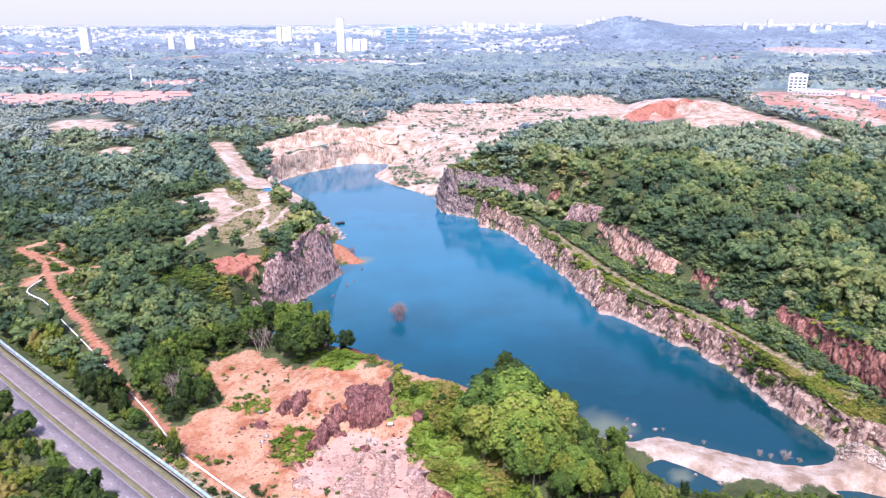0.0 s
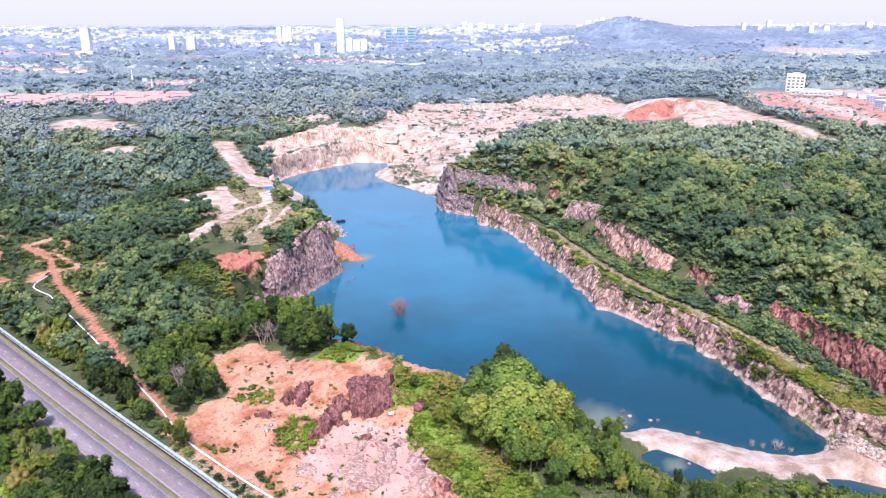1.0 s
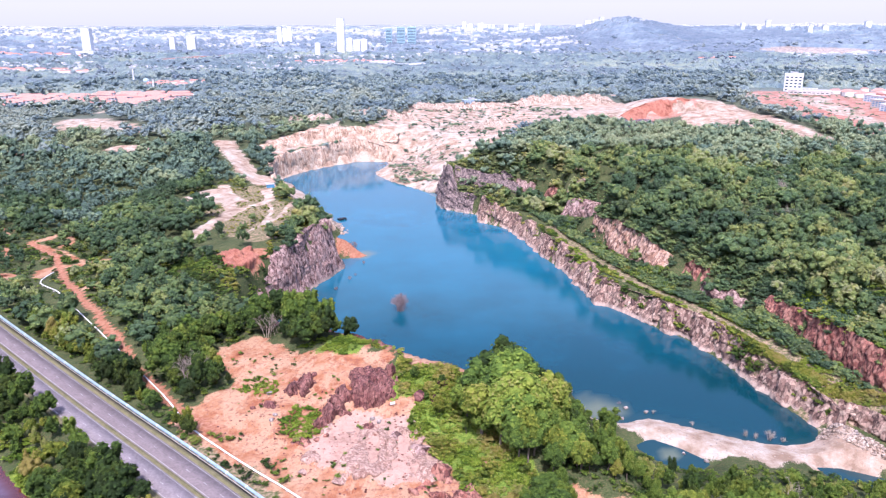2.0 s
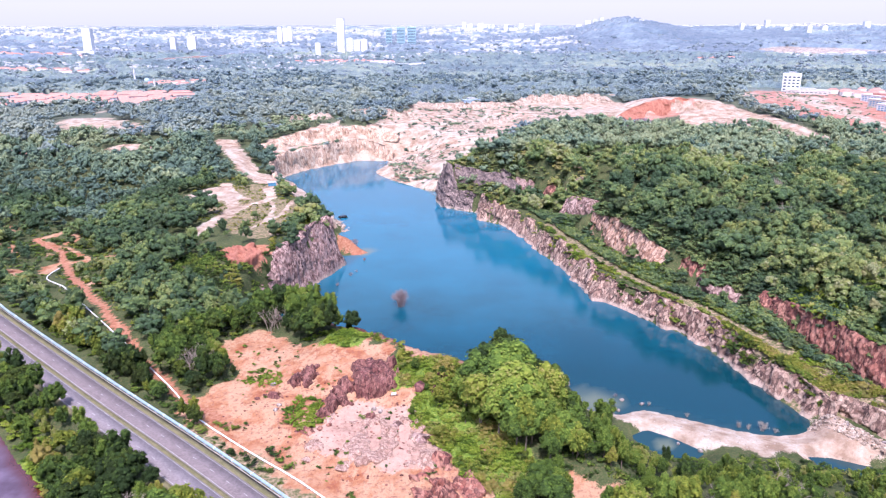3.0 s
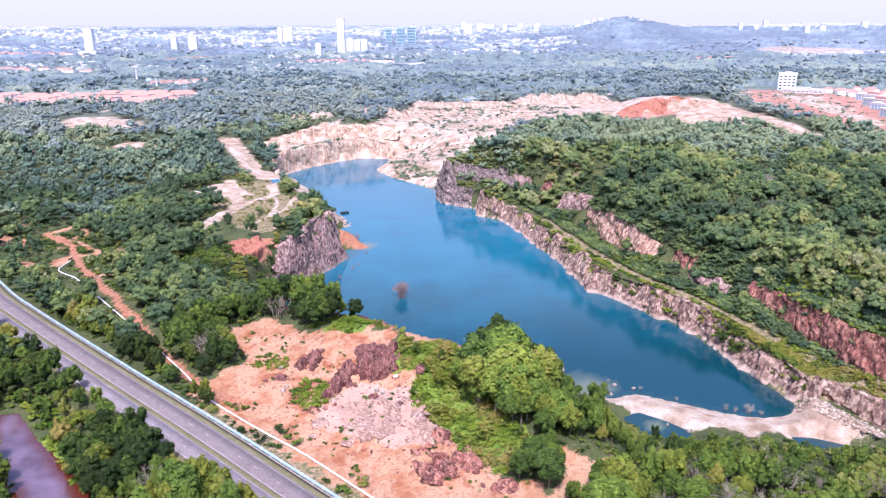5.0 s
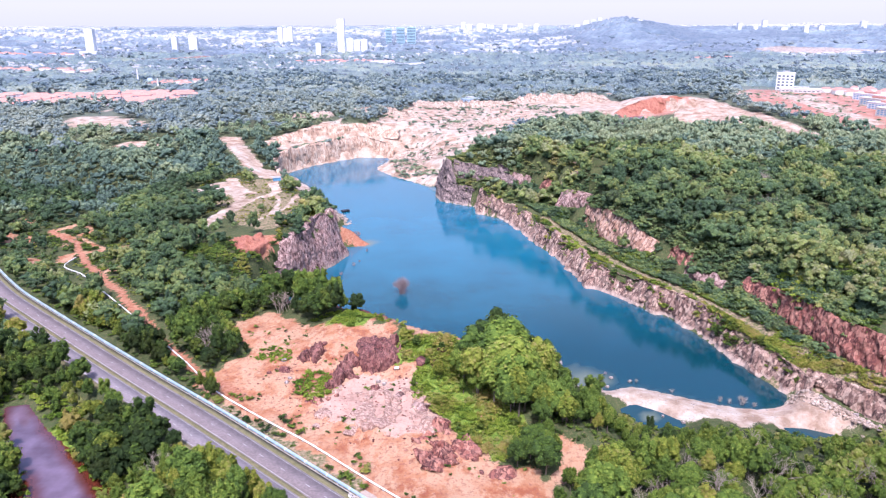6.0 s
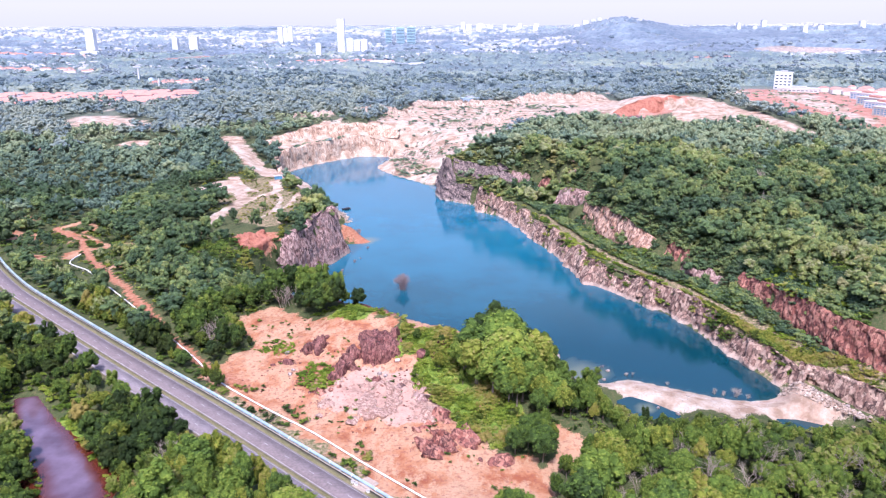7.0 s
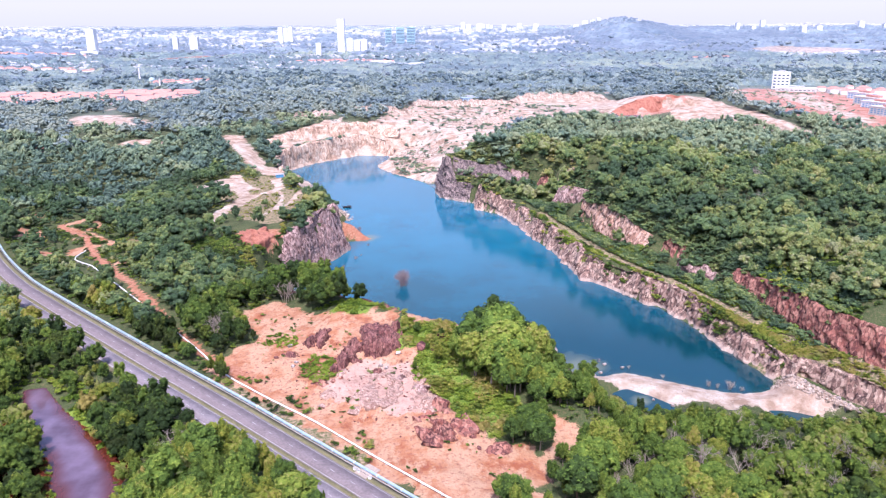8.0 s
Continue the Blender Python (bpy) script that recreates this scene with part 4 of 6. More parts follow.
# the belt of trees between the road and the pond
belt = []
for (ax, ay), (bx, by) in zip(ROAD[1:], ROAD[2:9]):
    run = math.hypot(bx - ax, by - ay)
    for s in np.arange(0, run, 5.2):
        for o in (24.5, 29.5, 34.5, 40, 46, 53):
            jx, jy = rng.uniform(-2.2, 2.2, 2)
            belt.append((ax + (bx - ax) * s / run + (by - ay) / run * o + jx, ay + (by - ay) * s / run - (bx - ax) / run * o + jy))
# and the row between the road and the thin pipe
for k in range(150):
    f, o = rng.uniform(0.0, 1.0), rng.uniform(8.0, 20.0)
    x0, y0 = -232 + 132 * f, 340.5 - 117 * f
    belt.append((x0 + 0.66 * o, y0 + 0.75 * o))
belt = np.array(belt)
bx, by = belt[:, 0], belt[:, 1]
ok = (signed(bx, by, RED_POND) > 2.5) & (by > 70) & ((away(bx, by, ROAD) > 22.5) | (by + 0.928 * bx > 132)) & (away(bx, by, THIN_PIPE) > 2.0) & (away(bx, by, TRACKS[0][0]) > 5.5)
for row in near_rows:
    ok &= np.hypot(bx - row[0], by - row[1]) > 3.4
bz, bd = land_height(bx, by)
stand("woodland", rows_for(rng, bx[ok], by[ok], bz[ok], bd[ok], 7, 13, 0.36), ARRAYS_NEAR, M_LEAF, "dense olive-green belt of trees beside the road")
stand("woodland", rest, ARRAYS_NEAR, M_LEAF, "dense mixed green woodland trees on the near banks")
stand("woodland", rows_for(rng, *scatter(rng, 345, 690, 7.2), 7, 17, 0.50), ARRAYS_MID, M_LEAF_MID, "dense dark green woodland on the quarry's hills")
# From here outwards the leaf colours themselves carry the haze.
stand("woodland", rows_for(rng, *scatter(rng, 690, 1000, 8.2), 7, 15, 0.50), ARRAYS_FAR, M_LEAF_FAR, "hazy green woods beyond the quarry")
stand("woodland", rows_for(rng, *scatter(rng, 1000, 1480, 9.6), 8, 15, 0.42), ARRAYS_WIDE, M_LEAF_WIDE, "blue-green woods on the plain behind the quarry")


def canopy(name, near, far, cell, lo, hi, material, label):
    """Far closed woods as one bumpy roof of crowns, let down to the ground where the land is open."""
    half = 0.64 * far + 80
    xs, ys = np.meshgrid(np.arange(-half, half, cell), np.arange(near * 0.8, far, cell))
    r = np.random.default_rng(int(near))
    xs, ys = xs + r.uniform(-0.38, 0.38, xs.shape) * cell, ys + r.uniform(-0.38, 0.38, ys.shape) * cell
    reach = np.hypot(xs, ys) * (1 + 0.10 * (fbm(xs / 90, ys / 90, 4, 47) - 0.5))
    land = land_height(xs, ys)[0]
    c = cover(xs, ys)
    wooded = (reach > near) & (reach < far) & (np.abs(xs) < 0.62 * (ys + 62) + 60) & town_free(xs, ys) & (np.maximum(c["sand"], c["plateau"]) < 0.4) & (fbm(xs / 170, ys / 80, 4, 67) > np.where(ys > 2900, 0.46, 0.30) - 0.3 * np.exp(-((xs - 1000) / 420) ** 2 - ((ys - 3650) / 450) ** 2))
    z = np.where(wooded, land + lo + (hi - lo) * (0.7 * r.uniform(size=xs.shape) + 0.3 * fbm(xs / 40, ys / 40, 3, 69)), land - 1.5)
    tone = 0.34 + (fbm(xs / 60, ys / 60, 3, 41) - 0.5) * 1.0 + (fbm(xs / 260, ys / 260, 3, 43) - 0.5) * 1.4 + r.normal(size=xs.shape) * 0.22 - 0.3 * np.exp(-((xs - 1000) / 420) ** 2 - ((ys - 3650) / 450) ** 2)
    ii = np.arange(xs.size).reshape(xs.shape)
    q = np.stack([ii[:-1, :-1], ii[:-1, 1:], ii[1:, 1:], ii[1:, :-1]], -1).reshape(-1, 4)
    q = q[wooded.ravel()[q].any(1)]
    used, flat = np.unique(q, return_inverse=True)
    me = mesh_np(name, np.stack([xs, ys, z], -1).reshape(-1, 3)[used], [flat.reshape(-1, 4)], material, {"tint": tone.ravel()[used]})
    return tagged(new(name, me), label, "woods", kind="stuff")


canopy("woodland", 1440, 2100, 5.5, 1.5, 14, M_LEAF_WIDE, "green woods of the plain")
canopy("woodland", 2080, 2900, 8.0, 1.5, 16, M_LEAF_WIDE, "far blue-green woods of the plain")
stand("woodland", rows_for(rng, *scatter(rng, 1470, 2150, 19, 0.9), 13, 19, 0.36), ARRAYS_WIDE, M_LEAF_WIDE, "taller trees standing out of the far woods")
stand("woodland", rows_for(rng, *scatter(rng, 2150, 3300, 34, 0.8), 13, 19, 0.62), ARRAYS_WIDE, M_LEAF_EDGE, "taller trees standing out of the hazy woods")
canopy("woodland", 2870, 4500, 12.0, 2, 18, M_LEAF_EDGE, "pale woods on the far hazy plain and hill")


# ---- road, pipes ----
def curve_points(line, step):
    """A smooth line through the given places, at even steps, with its left-hand directions."""
    p = np.array([line[0]] + list(line) + [line[-1]], float)
    out = []
    for k in range(1, len(p) - 2):
        n = max(2, int(np.linalg.norm(p[k + 1] - p[k]) / step))
        for t in np.arange(n) / n:
            q = 0.5 * (2 * p[k] + (p[k + 1] - p[k - 1]) * t + (2 * p[k - 1] - 5 * p[k] + 4 * p[k + 1] - p[k + 2]) * t * t + (3 * p[k] - p[k - 1] - 3 * p[k + 1] + p[k + 2]) * t ** 3)
            out.append(q)
    out = np.array(out + [p[-1]])
    d = np.gradient(out, axis=0)
    d /= np.linalg.norm(d, axis=1)[:, None]
    return out, np.stack([-d[:, 1], d[:, 0]], -1)


def slab(line, o0, o1, z0, z1, step=6.0):
    """A solid band along a line, from one side distance to another."""
    c, n = curve_points(line, step)
    rows = [np.column_stack([c + n * o, np.full(len(c), z)]) for o, z in ((o0, z0), (o0, z1), (o1, z1), (o1, z0))]
    v = np.stack(rows, 1).reshape(-1, 3)
    q = []
    for k in range(len(c) - 1):
        for j in range(4):
            q.append((4 * k + j, 4 * k + 4 + j, 4 * k + 4 + (j + 1) % 4, 4 * k + (j + 1) % 4))
    q += [(0, 1, 2, 3), (4 * len(c) - 1, 4 * len(c) - 2, 4 * len(c) - 3, 4 * len(c) - 4)]
    return v, np.array(q)


M_DRYGRASS = simple("dry_verge_grass", (0.10, 0.095, 0.04), (0.18, 0.155, 0.08), 0.35, 0.95, bumpy=0.5, dist=0.1)
road = tagged(new("road"), "grey two-way road with a narrow grass median", "road", kind="structure")
for name, o0, o1, z1, m, label in (("carriageway", -7.9, 0.0, 26.86, M_ASPHALT, "worn purple-grey asphalt"), ("carriageway", -17.7, -9.9, 26.86, M_ASPHALT_OLD, "older pale grey asphalt"),
                                   ("median", -9.6, -8.2, 26.98, M_DRYGRASS, "dry grass strip"), ("verge", 0.28, 2.25, 26.84, M_DRYGRASS, "dry brownish grass verge"), ("verge", -20.0, -17.9, 26.84, M_DRYGRASS, "")):
    part_mesh(name, mesh_np(name, *[q if k == 0 else [q] for k, q in enumerate(slab(ROAD, o0, o1, 26.2, z1))], m), road, label)
for o in (-9.9, -8.2, 0.0, -17.95):
    part_mesh("kerb", mesh_np("kerb", *[q if k == 0 else [q] for k, q in enumerate(slab(ROAD, o, o + 0.2, 26.2, 26.96))], M_KERBOLD), road)
for o in (-0.55, -7.55, -10.35, -17.35):
    v, q = slab(ROAD, o, o + 0.17, 26.80, 26.875)
    part_mesh("edge_line", mesh_np("edge_line", v, [q], M_LINE), road)
cpts, cnrm = curve_points(ROAD, 1.0)
V, Q = [], []
for o in (-3.95, -13.8):
    for k in range(8, len(cpts) - 8, 12):
        p, n = cpts[k], cnrm[k]
        t = np.array([n[1], -n[0]])
        n0 = len(V) * 4
        V.append([[*(p + n * (o + s * 0.09) + t * u), 26.876] for s, u in ((-1, 0), (1, 0), (1, 2.3), (-1, 2.3))])
        Q.append([n0, n0 + 1, n0 + 2, n0 + 3])
tagged(part_mesh("lane_dashes", mesh_np("lane_dashes", np.array(V).reshape(-1, 3), [np.array(Q)], M_LINE), road), kind="stuff")

drain = tagged(new("roadside_drain"), "dark open concrete drain beside the road", "drain", kind="structure")
for name, o0, o1, z1, m in (("drain_wall", 2.3, 2.45, 26.95, M_DRAIN), ("drain_floor", 2.45, 3.1, 26.6, M_DRAIN), ("drain_wall", 3.1, 3.25, 26.9, M_KERB)):
    v, q = slab(ROAD, o0, o1, 26.2, z1)
    part_mesh(name, mesh_np(name, v, [q], m), drain)


def pipeline(name, line, offset, radius, lift, length, material, label, z=None, gap=0.0):
    """A pipe laid in straight lengths with collars, on concrete saddles."""
    thing = tagged(new(name), label, "pipe")
    c, n = curve_points(line, 1.0)
    c = c + n * offset
    seg = np.concatenate([[0], np.cumsum(np.linalg.norm(np.diff(c, axis=0), axis=1))])
    cuts = np.arange(0, seg[-1], length)
    px, py = np.interp(cuts, seg, c[:, 0]), np.interp(cuts, seg, c[:, 1])
    around = [land_height(np.interp(cuts + k * length / 4, seg, c[:, 0]), np.interp(cuts + k * length / 4, seg, c[:, 1]))[0] for k in range(-4, 5)]
    pz = np.max(around, axis=0) + lift - 0.3 if z is None else np.full(len(px), z)
    bm = bmesh.new()
    tube(bm, (0, 0, 0), (0, 0, length), radius, radius, 14)
    me = bpy.data.meshes.new("pipe_length")
    bm.to_mesh(me)
    bm.free()
    me.polygons.foreach_set("use_smooth", np.ones(len(me.polygons), bool))
    me.materials.append(material)
    bm = bmesh.new()
    tube(bm, (0, 0, -0.2), (0, 0, 0.2), radius * 1.13, radius * 1.13, 14)
    bmesh.ops.contextual_create(bm, geom=[e for e in bm.edges if e.is_boundary])
    mc = bpy.data.meshes.new("collar")
    bm.to_mesh(mc)
    bm.free()
    mc.materials.append(M_PIPEWHITE)
    bm = bmesh.new()
    box(bm, -radius * 1.2, -0.25, -lift - 0.6, radius * 1.2, 0.25, -radius * 0.55)
    ms = bpy.data.meshes.new("saddle")
    bm.to_mesh(ms)
    bm.free()
    ms.materials.append(M_KERB)
    for k in range(len(px) - 1):
        p, q = Vector((px[k], py[k], pz[k])), Vector((px[k + 1], py[k + 1], pz[k + 1]))
        turn = (q - p).to_track_quat("Z", "Y")
        ob = part_mesh("pipe_length", me, thing)
        ob.matrix_basis = Matrix.LocRotScale(p, turn, (1, 1, (q - p).length / length))
        part_mesh("collar", mc, ob)
        part_mesh("saddle", ms, thing).matrix_basis = Matrix.LocRotScale(p.lerp(q, 0.5), Euler((0, 0, math.atan2(q.y - p.y, q.x - p.x) + math.pi / 2)), None)
    return thing


pipeline("water_pipe", ROAD, 4.1, 0.55, 0.95, 12.0, M_PIPEBLUE, "large pale blue steel water pipe along the road")
pipeline("thin_pipe", THIN_PIPE, 0.0, 0.30, 1.0, 9.0, M_PIPEWHITE, "thin white pipe beside the red dirt track")

M_APRON = simple("apron_concrete", (0.27, 0.21, 0.17), (0.38, 0.31, 0.25), 0.4, 0.95)
apron = tagged(new("access_apron"), "pale concrete access apron across the verge", "pavement", kind="structure")
apron.matrix_world = pose(-29, 160.2, 26.87, 0, 0, -42.3)
bm = bmesh.new()
box(bm, -3.0, 0.35, -0.5, 3.0, 7.5, 0.02)
part("apron_slab", bm, M_APRON, apron)
for x in (-4.0, -2.2, 3.9):
    chamber = tagged(new("valve_box"), "small white concrete valve box by the pipe", "valve box", "valve boxes")
    chamber.matrix_world = pose(-29 + x * 0.734 + 0.68 * 1.6, 160.2 - x * 0.68 + 0.733 * 1.6, 26.8, 0, 0, -42.3)
    bm = bmesh.new()
    box(bm, -0.5, -0.4, -0.3, 0.5, 0.4, 0.9)
    bmesh.ops.bevel(bm, geom=bm.edges[:], offset=0.05, segments=1, affect="EDGES")
    part("box_body", bm, M_PIPEWHITE, chamber)
    bm = bmesh.new()
    box(bm, -0.56, -0.46, 0.9, 0.56, 0.46, 1.02)
    part("lid", bm, M_KERB, chamber)


# ---- rock faces ----
def rock_face(name, line, z0, z1, depth, material, label, block=3.2, rough=1.7, seed=0, step=1.1, ends=False, flip=False, tall=1.0, vary=0.42):
    """A cliff along a line, stepping back with height, broken by joints into blocks. The line runs with the open side on its right."""
    c, n = curve_points(line, step)
    if flip:
        n = -n
    L = len(c)
    s = np.arange(L) * step
    t = np.linspace(0, 1, L)
    base, top = np.interp(t, np.linspace(0, 1, len(z0)), z0), np.interp(t, np.linspace(0, 1, len(z1)), z1)
    top = base + (top - base) * (1.01 - vary / 2 + vary * fbm(s / 16, s * 0 + seed, 3, seed + 1))
    if ends:
        top = base + (top - base) * smooth01(np.minimum(t, 1 - t) * 4.0 + 0.1) * (0.6 + 0.8 * fbm(s / 5, s * 0 + seed, 3, seed + 4))
    rows = max(6, int(np.max(top - base) / step) + 1)
    u = np.linspace(0, 1, rows)
    S, U = np.meshgrid(s, u)
    zz = base + (top - base) * U
    a, b = S + 0.35 * zz + 3.0 * fbm(S / 9, zz / 9, 2, seed + 3), zz + 0.22 * S + 2.0 * fbm(S / 9, zz / 9, 2, seed + 5)
    out = (fbm(S / 24, zz / 20, 3, seed + 11) - 0.5) * rough * 3.0
    for w, h, amp, k in ((block * 1.6, block * 3.2, 0.72, 7), (block * 0.7, block * 1.5, 0.42, 9), (block * 0.36, block * 0.6, 0.12, 13)):
        h = h * tall
        fa, fb = a / w + lattice(np.floor(b / h), 0 * S, seed + k + 2) * 0.9, b / h
        one, two = lattice(np.floor(fa), np.floor(fb), seed + k), lattice(np.floor(fa), np.floor(fb), seed + k + 1)
        out = out + ((one - 0.5) + (two - 0.5) * 0.9 * (fa - np.floor(fa) - 0.5) - 0.4 / tall ** 2 * (fb - np.floor(fb) - 0.5)) * rough * amp
    cell2 = lattice(np.floor(a / 1.7), np.floor(b / 1.9), seed + 9)
    taper = np.where(U > 0.97, 0.0, 1.0)
    back = depth * U ** 1.15 - out * taper
    cx, cy = c[:, 0] + n[:, 0] * back, c[:, 1] + n[:, 1] * back
    zz = zz + (cell2 - 0.5) * 0.7 * (U > 0.02)
    # the top row folds back into the hill
    cx = np.vstack([cx, c[:, 0] + n[:, 0] * (depth + 5.0)])
    cy = np.vstack([cy, c[:, 1] + n[:, 1] * (depth + 5.0)])
    zz = np.vstack([zz, top - 2.5])
    rows += 1
    ii = np.arange(rows * L).reshape(rows, L)
    q = np.stack([ii[:-1, :-1], ii[:-1, 1:], ii[1:, 1:], ii[1:, :-1]], -1)
    if flip:
        q = q[..., ::-1]
    q = q.reshape(-1, 4)
    ob = new(name, mesh_np(name, np.stack([cx, cy, zz], -1).reshape(-1, 3), [q], material))
    return tagged(ob, label, "cliff", kind="structure")


rock_face("cliff_lower", LAKE_EAST[2:-1] + [(176, 273)], [-1], [24, 21, 17, 16, 15, 14.5, 14, 14, 13.5, 14, 14, 14, 14, 14, 13, 11], 7.5, M_ROCK, "grey-purple jointed rock cliff along the water", 4.4, 3.0, 1, 0.8, tall=1.2, vary=0.7)
rock_face("cliff_cape", [(6, 762), (-2, 742), (-6, 722), (-3, 702), (9, 684), (30, 670)], [-1], [8, 22, 36, 38, 20, 17], 7.0, M_ROCKGREY, "tall dark vertical rock cliff at the cape", 3.0, 3.2, 2, 0.9)


def rock_skin(name, line, depth, material, label, block, rough, seed, step, bare, lift):
    """Rock that shows through the cover of a slope wherever bare() is above 0."""
    c, n = curve_points(line, step)
    u = np.arange(-2.0, depth, step)
    px, py = c[:, 0] + n[:, 0] * u[:, None], c[:, 1] + n[:, 1] * u[:, None]
    zz = land_height(px, py)[0]
    S = np.arange(len(c)) * step + 0 * zz
    a, b = S + 0.35 * zz + 3.0 * fbm(S / 9, zz / 9, 2, seed + 3), zz + 0.22 * S + 2.0 * fbm(S / 9, zz / 9, 2, seed + 5)
    out = 0.0
    for w, h, amp, k in ((block * 1.6, block * 3.2, 0.55, 7), (block * 0.7, block * 1.5, 0.34, 9), (block * 0.36, block * 0.6, 0.2, 13)):
        fa, fb = a / w + lattice(np.floor(b / h), 0 * S, seed + k + 2) * 0.9, b / h
        one, two = lattice(np.floor(fa), np.floor(fb), seed + k), lattice(np.floor(fa), np.floor(fb), seed + k + 1)
        out = out + ((one - 0.5) + (two - 0.5) * 1.6 * (fa - np.floor(fa) - 0.5) - 0.8 * (fb - np.floor(fb) - 0.5)) * rough * amp
    bias = np.clip(bare(px, py) * 16, -3.0, 1.8)
    out = out * smooth01((bias + 1.5) / 1.5) + bias
    out = out + (lattice(np.floor(a / 1.3), np.floor(b / 2.2), seed + 21) - 0.5) * 1.1 * smooth01(bias + 1)
    px, py, zz = px - n[:, 0] * out * 0.85, py - n[:, 1] * out * 0.85, zz + out * lift
    ii = np.arange(px.size).reshape(px.shape)
    q = np.stack([ii[:-1, :-1], ii[:-1, 1:], ii[1:, 1:], ii[1:, :-1]], -1)
    q = q[(bias[:-1, :-1] > -2.4)].reshape(-1, 4)
    return tagged(new(name, mesh_np(name, np.stack([px, py, zz], -1).reshape(-1, 3), [q], material)), label, "cliff", kind="structure")


rock_face("cliff_west", [(-132, 404), (-116, 424), (-99, 444), (-88, 477), (-78, 508), (-86, 535), (-90, 560)], [12, 4, -1, -1, -1, -1, -1], [20, 25, 37, 40, 39, 31, 16], 8.0, M_ROCKMAUVE, "mauve-pink sheer rock cliff of the western cape", 2.2, 2.8, 6, 0.8, tall=2.4)
rock_face("cliff_upper", *FACE_ORANGE, M_ROCKORANGE, "pale and orange-pink broken quarry face above the bench", 3.4, 2.4, 18, 0.9, tall=1.3, vary=0.2)
for face, m, seed in zip(FACE_STEPS, (M_ROCKPINK, M_ROCK, M_ROCK, M_ROCKPINK), (44, 45, 46, 47)):
    rock_face("cliff_upper", *face, m, "streaked rock rib climbing the wooded hill", 2.6, 2.4, seed, 0.8, tall=1.8, vary=0.4)
rock_face("cliff_upper", *FACE_WALL, M_ROCKRED, "red-brown blocky quarry wall above the bench", 2.6, 1.9, 33, 0.7, tall=1.1, vary=0.2)
rock_face("cliff_upper", *FACE_LOW, M_ROCK, "purple-grey low rock wall above the rubble", 2.6, 2.0, 36, 0.8, tall=1.1, vary=0.3)
for face, m, seed in zip(FACE_BITS, (M_ROCKPINK, M_ROCKRED, M_ROCKRED, M_ROCKPINK, M_ROCKGREY), (37, 38, 39, 40, 41)):
    rock_face("cliff_upper", *face, m, "small rock face showing between bushes", 2.4, 2.0, seed, 0.8, True)
rock_face("terrace_face", *FACE_TERRACE, M_ROCKFAR, "orange-pink broken upper face of the far quarry", 4.0, 3.0, 20, 1.2, tall=1.6, vary=0.3)
rock_face("cliff_red", *FACE_REDCUT, M_REDEARTH, "raw red earth cutting beyond the hill", 6.0, 3.0, 10, 1.6)
rock_face("cliff_cape", [(6, 704), (26, 691), (48, 675), (68, 652)], [22, 20, 20, 24], [41, 38, 35, 30], 7.0, M_ROCKGREY, "dark rock band above the cape's green slope", 2.6, 2.6, 19, 1.0)
rock_face("cliff_south", [(40, 292), (22, 280), (0, 292), (-15, 304), (-30, 313), (-60, 336), (-88, 359), (-112, 396)], [-1], [6, 18, 32, 33, 32, 28, 24, 18], 11.0, M_ROCKRED, "red-brown rock bank of the near shore", 4.0, 2.0, 7)
rock_face("cliff_far", [(-150, 735), (-172, 758), (-190, 822), (-186, 847), (-162, 891), (-132, 927), (-106, 950), (-66, 938)], [-1], [14, 20, 25, 26, 27, 27, 26, 14], 5.0, M_ROCKFAR, "pale orange-pink quarry face at the far shore", 3.4, 2.0, 8, 1.2, tall=2.0, vary=0.25)


BLOCKS = [[(-38, 250), (-30, 247), (-21, 249), (-18, 259), (-22, 270), (-33, 272), (-41, 266)], [(-51, 234), (-45, 234), (-39, 244), (-35, 254), (-41, 258), (-47, 247)]]
STEP = [[(-66, 257), (-57, 255), (-53, 262), (-57, 269), (-64, 265)]]


def weathered(polys, seed):
    """Bare rock within outlines, with a ragged edge."""
    def bare(x, y):
        s = np.min([signed(x, y, p) for p in polys], axis=0)
        return (-s * 0.05 + (fbm(x / 3.5, y / 3.5, 3, seed) - 0.5) * 0.35)
    return bare


rock_skin("outcrop_dark", [(-54, 226), (-10, 243)], 36, M_ROCKDARK, "dark purple weathered rock outcrop in the cutting", 2.4, 2.2, 11, 0.55, weathered(BLOCKS, 141), 1.7)
rock_skin("cutting_red", [(-150, 404), (-122, 404), (-104, 424)], 46, M_REDEARTH, "raw red earth bank among the trees", 3.0, 3.2, 14, 0.8, weathered([RED[1]], 175), 1.2)
rock_skin("outcrop_red", [(-16, 190), (-6, 181), (6, 180), (17, 186)], 17, M_ROCKRED, "red-brown broken rock slope in the cutting", 1.8, 2.4, 13, 0.6, lambda x, y: fbm(x / 6, y / 6, 3, 151) - 0.40 - np.maximum(np.hypot(x, y - 192) - 10, 0) * 0.03, 1.0)
rock_skin("slab_rock", [(-56, 215), (-40, 206), (-24, 200), (-8, 202), (4, 208)], 36, M_SLAB, "pale pink bare rock slabs in the cutting", 2.6, 1.6, 15, 0.8, lambda x, y: fbm(x / 5, y / 8, 3, 161) - 0.52 - np.clip(signed(x, y, PALE[0]) * 0.02, -0.02, 0.3), 0.5)
rock_skin("outcrop_dark", [(-72, 248), (-48, 253)], 22, M_ROCKDARK, "dark purple rock step in the red cutting", 1.8, 2.0, 16, 0.5, weathered(STEP, 171), 1.6)
